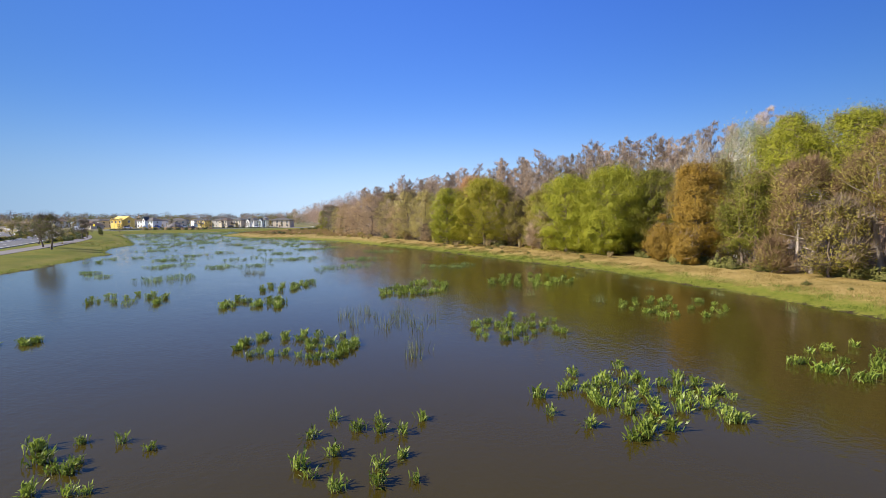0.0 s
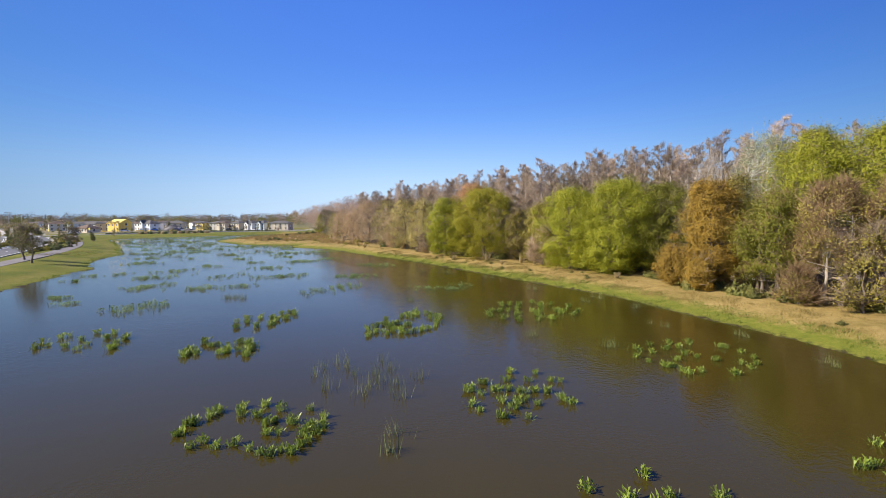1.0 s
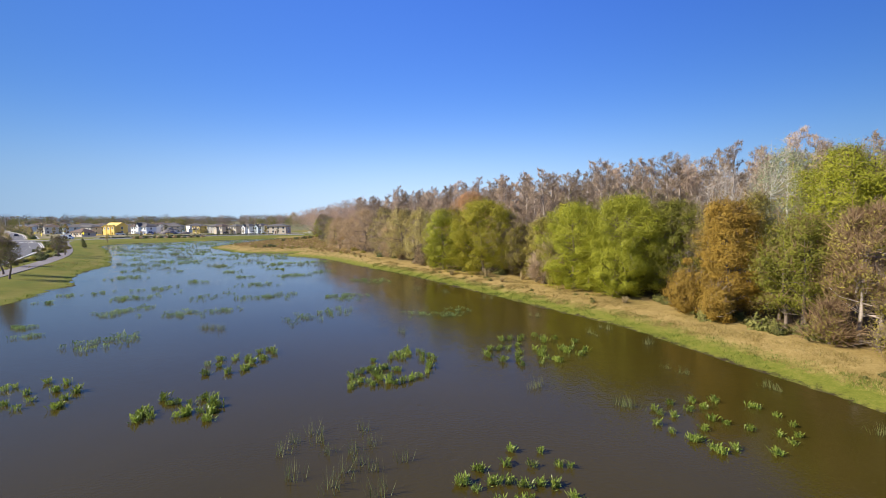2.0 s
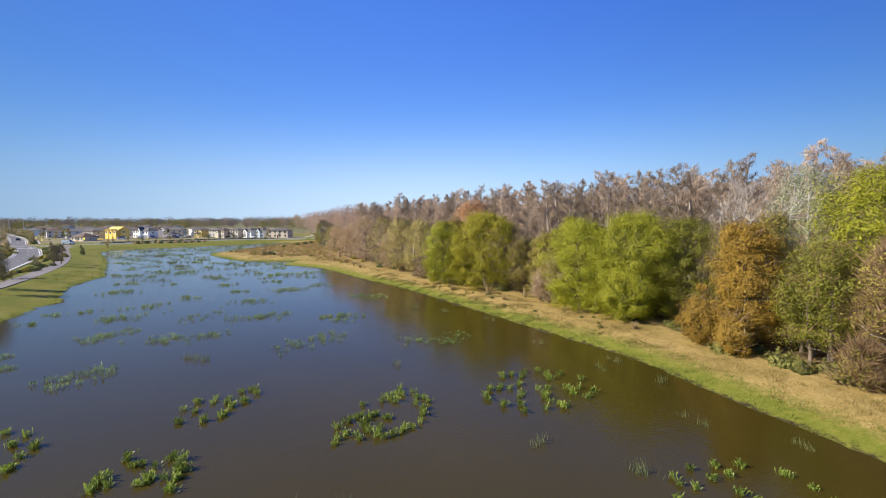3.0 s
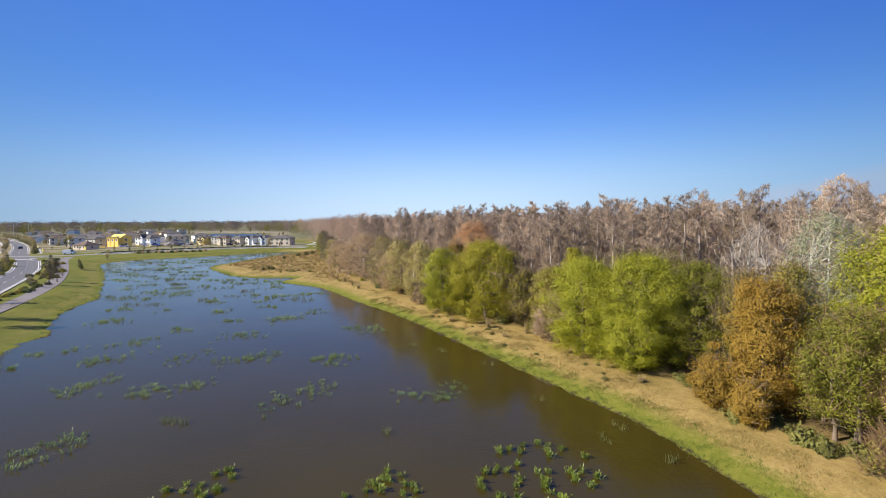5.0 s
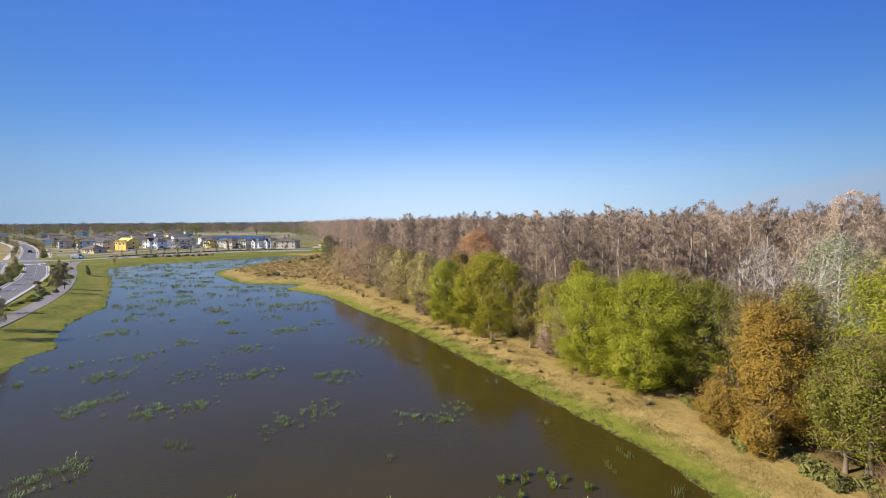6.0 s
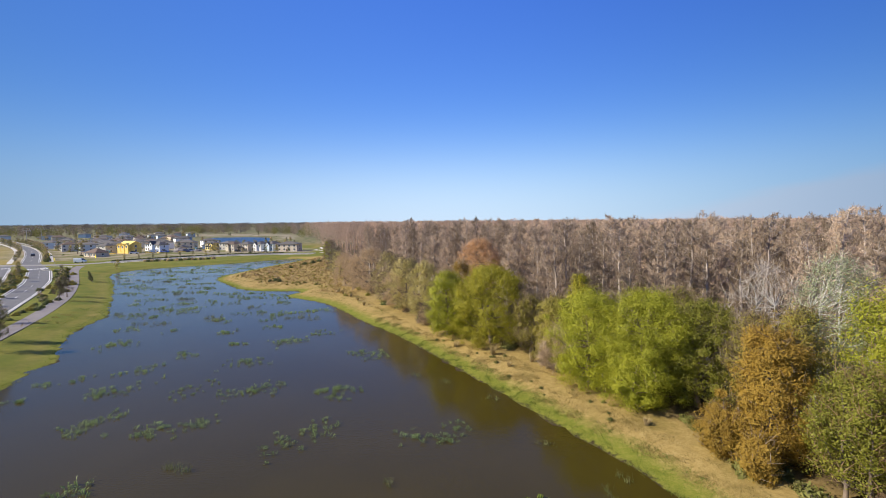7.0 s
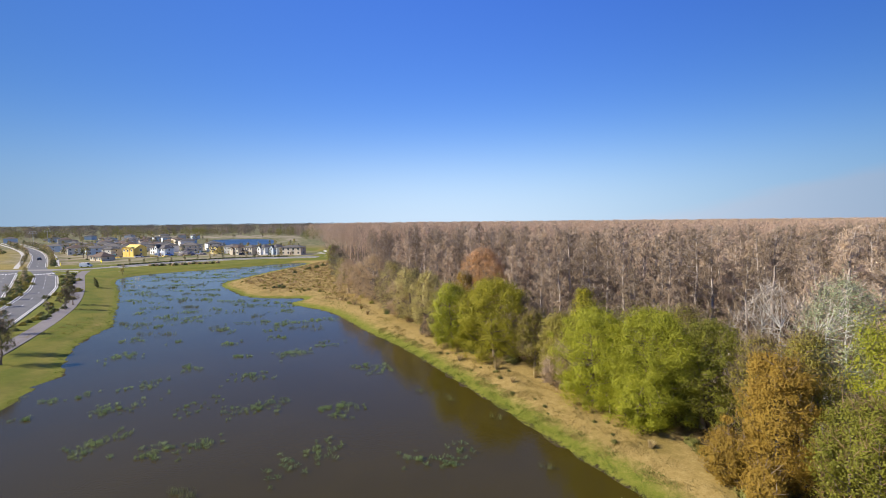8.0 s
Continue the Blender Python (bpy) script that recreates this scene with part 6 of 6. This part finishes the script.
def house(x, y, turn, w, d, wall, roof, label, storeys=2, rise=1.7, gables=(), windows=2, porch=None, garage=False, style="hip", detail=True, size=0.76):
    h = thing("house", (x, y, LAND), turn, size)
    top = 2.85 * storeys
    part("wall", box_bm(-w / 2, w / 2, -d / 2, d / 2, -0.3, top), wall, h)
    if style == "hip":
        part("roof", hip_roof(w, d, top + 0.18, rise), roof, h)
    else:
        part("roof", gable_roof(-w / 2, w / 2, -d / 2, d / 2, top, rise, True), roof, h)
        bm = bmesh.new()
        for sx in (-w / 2, w / 2 - 0.2):
            a = [bm.verts.new(p) for p in ((sx, -d / 2, top), (sx, d / 2, top), (sx, 0, top + rise))]
            b = [bm.verts.new((v.co.x + 0.2, v.co.y, v.co.z)) for v in a]
            bm.faces.new(a[::-1]), bm.faces.new(b)
            for i in range(3):
                bm.faces.new((a[i], a[(i + 1) % 3], b[(i + 1) % 3], b[i]))
        part("gable", bm, wall, h)
    f = -d / 2
    for gx0, gx1, zt, gr in gables:
        part("gable_front", gabled_wall(gx0, gx1, f - 1.2, f + 1.5, -0.3, zt, gr), wall, h)
        part("gable_roof", gable_roof(gx0, gx1, f - 1.2, f + 2.6, zt, gr, False), roof, h)
        if detail:
            add_window(h, (gx0 + gx1) / 2, zt - 1.5, f - 1.2, 1.1, 1.2)
    if detail:
        for s in range(storeys):
            for k in range(windows):
                wx = -w / 2 + w * (k + 0.5) / windows
                if not any(a - 0.8 < wx < b + 0.8 for a, b, *_ in gables) and not (s == 0 and garage and wx > 0):
                    add_window(h, wx, 0.9 + 2.85 * s, f)
            add_window(h, 0.0, 0.9 + 2.85 * s, w / 2, 1.2, 1.4, "right")
            add_window(h, 0.0, 0.9 + 2.85 * s, -w / 2, 1.2, 1.4, "left")
        if garage:
            part("garage_door", box_bm(w * 0.08, w * 0.44, f - 0.06, f + 0.05, 0.0, 2.3), M_TRIM, h)
        else:
            part("door", box_bm(-0.5, 0.5, f - 0.05, f + 0.05, 0.0, 2.1), M_DOOR, h)
        if porch:
            px0, px1 = porch
            part("porch_roof", gable_roof(px0, px1, f - 3.0, f + 0.2, 2.9, 1.1, False), roof, h)
            for q in (px0 + 0.2, px1 - 0.2):
                part("post", box_bm(q - 0.14, q + 0.14, f - 2.9, f - 2.62, -0.1, 2.9), wall, h)
            part("porch_floor", box_bm(px0, px1, f - 3.0, f, -0.2, 0.08), M_CONCRETE, h)
    return tagged(h, label, "house", "houses beyond the pond")


house(-167, 255, -24, 12, 9, M_STUCCO_BEIGE, M_SHINGLE_BROWN, "single-storey beige house with a broad brown roof", 1, 2.6, windows=4)
house(-181, 283, -24, 11, 8, M_STUCCO_GREY, M_SHINGLE, "grey two-storey house with a yellow-sheathed porch gable", 2, 1.8, porch=(-5.5, 1.0))
house(-166.0, 281, -20, 9.2, 8, M_OSB, M_OSB, "two-storey house shell in bright yellow sheathing", 2, 2.0, gables=((-4.6, -1.9, 5.2, 1.2), (-1.5, 1.2, 5.0, 1.1), (1.7, 4.6, 5.2, 1.2)), windows=5, style="gable", size=0.9)
house(-163.5, 300, -24, 9, 9, M_WRAP, M_SHINGLE_BROWN, "unfinished two-storey house in pale wrap", 2, 2.0, windows=3)
house(-152.5, 287, -24, 9.5, 8, M_WRAP, M_SHINGLE, "unfinished house wrapped in white-blue sheeting with grey roof", 2, 2.6, gables=((-5.0, -2.2, 6.6, 2.2),), windows=3)
house(-144.5, 297, -24, 8, 8, M_STUCCO_WHITE, M_SHINGLE, "low unfinished house beside stacked materials", 1, 1.8, windows=3)
house(-127.0, 300, -24, 9.5, 8, M_STUCCO_YELLOW, M_SHINGLE, "pale yellow two-storey house with front gables", 2, 1.7, gables=((1.2, 4.5, 5.0, 1.3),), windows=4, porch=(-1.0, 3.4))
house(-116.5, 299, -24, 10, 12, M_STUCCO_GREY, M_SHINGLE, "grey two-storey house with a hip roof", 2, 1.9, windows=3)
house(-108.5, 287, -24, 7.5, 9, M_STUCCO_BEIGE, M_SHINGLE_BROWN, "beige two-storey house with a brown hip roof", 2, 1.8, gables=((-3.8, -0.8, 5.0, 1.2),), windows=3)
house(-100.2, 286, -24, 8.0, 9, M_STUCCO_BEIGE, M_SHINGLE, "beige two-storey house with a grey hip roof", 2, 1.8, windows=3, porch=(-3.8, 0.5))
house(-92.0, 285, -24, 7.0, 9, M_STUCCO_WHITE, M_SHINGLE, "white two-storey house with steep gables", 2, 1.9, gables=((-3.2, 0.4, 5.2, 1.8),), windows=3, garage=True)
house(-84.6, 284, -24, 7.0, 9, M_STUCCO_BLUE, M_SHINGLE, "pale blue two-storey house with white gables", 2, 2.1, gables=((-2.8, 1.0, 5.3, 1.9),), windows=3)
house(-73.8, 280, -8, 16, 10, M_STUCCO_BEIGE, M_SHINGLE, "large beige-grey two-storey house with a hip roof", 2, 1.7, windows=4)
house(-231, 321, -8, 17, 11, M_STUCCO_BEIGE, M_SHINGLE_BROWN, "long single-storey beige house under a low brown roof", 1, 2.2, windows=4)
house(-283, 462, -8, 13, 10, M_STUCCO_WHITE, M_SHINGLE, "white two-storey house wrapped for building", 2, 1.6, windows=3, detail=False, size=0.85)
# houses farther back
far_kinds = ((M_STUCCO_BEIGE, M_SHINGLE, "distant beige house with a grey roof"), (M_STUCCO_GREY, M_SHINGLE_BROWN, "distant grey house with a brown roof"), (M_STUCCO_WHITE, M_SHINGLE, "distant white house with a grey roof"), (M_STUCCO_BEIGE, M_SHINGLE_BROWN, "distant beige house with a brown roof"), (M_STUCCO_BLUE, M_SHINGLE, "distant blue-grey house with a dark roof"))
g4 = np.random.default_rng(61)
back = [(-285, 410), (-262, 395), (-246, 372), (-231, 352), (-216, 334), (-203, 318), (-190, 310), (-268, 435), (-250, 428), (-236, 400), (-222, 385), (-207, 368), (-193, 350), (-180, 334), (-168, 322), (-152, 318), (-138, 322), (-300, 480),
        (-322, 490), (-310, 530), (-285, 510), (-265, 490), (-250, 470), (-235, 455), (-225, 440), (-206, 420), (-270, 560), (-196, 396), (-186, 380), (-176, 362), (-150, 345), (-400, 518), (-428, 548), (-368, 498), (-382, 566), (-345, 522), (-352, 470), (-410, 585), (-330, 560), (-448, 520), (-372, 600), (-336, 612), (-300, 590)]
taken = [o.location.xy.copy() for o in scene.objects if o.get("category") == "house"] + [Vector(q) for q in back]
for _ in range(600):
    q = Vector((g4.uniform(-290, -95), g4.uniform(300, 440)))
    if q.x < -70 - (q.y - 290) * 0.62 and q.y < 120 - q.x * 1.15 and min((q - o).length for o in taken) > 14.0 and abs(signed_distance(np.array([q.x]), np.array([q.y]), np.array([(-140, 186), (-171, 219), (-207, 265), (-321, 390), (-440, 505), (-441, 506)]))[0]) > 13:
        taken.append(q)
        back.append((q.x, q.y))
for k, (x, y) in enumerate(back):
    if signed_distance(np.array([x]), np.array([y]), FAR_POND)[0] < 14:
        continue
    wl, rf, lb = far_kinds[int(g4.integers(0, 5))]
    house(x, y, g4.choice([8, 98, -50, 40]), g4.uniform(11, 15), g4.uniform(10, 12), wl, rf, lb, 2 if g4.random() < 0.65 else 1, g4.uniform(1.7, 2.5), windows=3, detail=y < 360)


# ---- vehicles, signs, site clutter ----
def lofted(sections, material, name, parent, label=""):
    """A body skinned over cross-sections along x: each (x, half width, z low, z high, tuck)."""
    bm = bmesh.new()
    rings = []
    for x, hw, z0, z1, tk in sections:
        rings.append([bm.verts.new(p) for p in ((x, -hw, z0), (x, hw, z0), (x, hw, (z0 + z1) / 2), (x, hw - tk, z1), (x, -hw + tk, z1), (x, -hw, (z0 + z1) / 2))])
    for a, b in zip(rings, rings[1:]):
        for i in range(6):
            bm.faces.new((a[i], a[(i + 1) % 6], b[(i + 1) % 6], b[i]))
    bm.faces.new(rings[0][::-1]), bm.faces.new(rings[-1])
    bmesh.ops.recalc_face_normals(bm, faces=bm.faces)
    return part(name, bm, material, parent, label)


def car(x, y, turn, paint, label, tall=0.0):
    c = thing("car", (x, y, LAND + 0.02), turn)
    if tall > 0.6:
        lofted([(-2.3, 0.86, 0.4, 1.95, 0.06), (-2.25, 0.92, 0.3, 2.05, 0.08), (0.7, 0.92, 0.3, 2.05, 0.1), (1.35, 0.9, 0.3, 1.25, 0.08), (2.15, 0.86, 0.32, 0.95, 0.1), (2.3, 0.74, 0.4, 0.8, 0.06)], paint, "body", c)
        lofted([(0.82, 0.84, 1.3, 1.96, 0.12), (1.42, 0.84, 1.22, 1.3, 0.05)], M_GLASS, "windscreen", c, "dark windscreen glass")
    else:
        lofted([(-2.2, 0.75, 0.35, 0.85, 0.05), (-2.1, 0.88, 0.3, 0.95 + tall, 0.08), (-0.8, 0.9, 0.28, 0.95, 0.06), (0.9, 0.9, 0.28, 0.95, 0.06), (2.0, 0.86, 0.3, 0.8, 0.1), (2.2, 0.7, 0.4, 0.7, 0.08)], paint, "body", c)
        lofted([(-1.95, 0.72, 0.93, 1.05 + tall, 0.1), (-1.3, 0.76, 0.93, 1.42 + tall, 0.16), (0.2, 0.76, 0.93, 1.45 + tall, 0.16), (1.0, 0.74, 0.93, 1.0, 0.05)], M_GLASS, "glazing", c, "dark window glass")
    for wx in (-1.35, 1.35):
        for wy in (-0.82, 0.82):
            bm = bmesh.new()
            bmesh.ops.create_cone(bm, cap_ends=True, segments=14, radius1=0.33, radius2=0.33, depth=0.22, matrix=Matrix.Translation((wx, wy, 0.33)) @ Matrix.Rotation(radians(90), 4, "X"))
            part("wheel", bm, M_RUBBER, c)
    return tagged(c, label, "car")


car(-205.5, 262.5, 129, M_CARDARK, "dark car driving on the far road")
car(-147.5, 216.5, 5, M_CARWHITE, "white van stopped at the junction", 0.7)
car(-158.5, 272.0, 20, M_CARWHITE, "white pickup parked by the unfinished houses", 0.2)
car(-146.5, 281.0, 10, M_CARBLUE, "blue car parked at the building site")
car(-139.5, 290.0, 70, M_CARRED, "red car parked at the building site", 0.2)
car(-134.0, 287.5, 15, M_CARWHITE, "white car parked at the building site")
car(-88.0, 277.5, 85, M_CARWHITE, "white car parked on a driveway")
car(-104.0, 279.5, 85, M_CARDARK, "dark car parked on a driveway")
car(-150.5, 284.0, 5, M_CARWHITE, "white delivery van at the building site", 0.8)


def portable_toilet(x, y):
    t = thing("portable_toilet", (x, y, LAND), 10)
    part("cabin", box_bm(-0.55, 0.55, -0.55, 0.55, 0, 2.1, bevel=0.05), M_TEAL, t)
    part("door", box_bm(-0.38, 0.38, -0.6, -0.56, 0.1, 1.9), M_TRIM, t)
    part("roof", gable_roof(-0.58, 0.58, -0.58, 0.58, 2.1, 0.22, False, 0.05, 0.05), M_TRIM, t)
    tagged(t, "teal portable toilet on the building site", "toilet")


portable_toilet(-172.6, 272.5)
portable_toilet(-134.5, 293.0)


def road_sign(x, y, turn, hi=2.2):
    s = thing("road_sign", (x, y, LAND), turn)
    bm = bmesh.new()
    bmesh.ops.create_cone(bm, cap_ends=True, segments=8, radius1=0.04, radius2=0.04, depth=hi + 0.5, matrix=Matrix.Translation((0, 0, hi / 2)))
    part("post", bm, M_POST, s)
    bm = box_bm(-0.55, 0.55, -0.05, -0.02, -0.55, 0.55)
    bmesh.ops.transform(bm, matrix=Matrix.Translation((0, -0.03, hi + 0.3)) @ Matrix.Rotation(radians(45), 4, "Y"), verts=bm.verts)
    part("panel", bm, M_YELLOW, s)
    tagged(s, "yellow diamond warning sign on a metal post", "road sign", "road signs")


road_sign(-142.5, 219.0, -30)
road_sign(-176.5, 237.0, -40)
road_sign(-151.0, 207.0, -40)


def gravel_mound(x, y, r, h):
    bm = bmesh.new()
    bmesh.ops.create_uvsphere(bm, u_segments=28, v_segments=14, radius=1.0)
    bmesh.ops.delete(bm, geom=[v for v in bm.verts if v.co.z < -0.15], context="VERTS")
    for v in bm.verts:
        n = noise.noise(v.co * 2.3) * 0.25
        v.co = Vector((v.co.x * r * (1 + n), v.co.y * r * 0.8 * (1 + n), max(v.co.z, -0.05) ** 1.0 * h * (1 + n)))
    me = bpy.data.meshes.new("gravel_mound")
    bm.to_mesh(me)
    bm.free()
    me.materials.append(M_PATH)
    o = new("gravel_mound", me)
    o.location = (x, y, LAND)
    tagged(o, "heap of grey gravel on the building site", "heap")


gravel_mound(-139.0, 284.0, 4.5, 2.4)
gravel_mound(-131.5, 288.5, 2.5, 1.3)


def lumber_stack(x, y, turn):
    t = thing("lumber_stack", (x, y, LAND), turn)
    for k in range(5):
        for j in range(3):
            part("board", box_bm(-1.8, 1.8, -0.6 + j * 0.42, -0.22 + j * 0.42, 0.02 + k * 0.13, 0.13 + k * 0.13), M_OSB, t)
    tagged(t, "stack of yellow timber boards on the building site", "timber")


for x, y, a in ((-153.0, 276.5, 15), (-146.0, 276.0, 70), (-169.5, 270.5, 0), (-136.5, 281.0, 30), (-176.0, 273.0, 60)):
    lumber_stack(x, y, a)


def power_pole(x, y, h):
    p = thing("power_pole", (x, y, LAND), 40)
    part("pole", mesh_to_bm(tube([(0, 0, -0.5), (0, 0, h * 0.5), (0, 0, h)], [0.26, 0.22, 0.17], 8)), M_POST, p)
    for z, w in ((h - 0.6, 2.4), (h - 2.2, 3.0)):
        part("crossarm", box_bm(-w, w, -0.12, 0.12, z, z + 0.24), M_POST, p)
        for q in (-w + 0.4, w - 0.4):
            part("insulator", box_bm(q - 0.1, q + 0.1, -0.1, 0.1, z - 0.7, z - 0.02), M_TRIM, p)
    tagged(p, "tall grey power line pole with crossarms", "power pole", "power poles")


def mesh_to_bm(vf):
    bm = bmesh.new()
    vs = [bm.verts.new(p) for p in vf[0]]
    for f in vf[1]:
        bm.faces.new([vs[i] for i in f])
    return bm


power_pole(-331, 409, 14)
power_pole(-403, 513, 14)
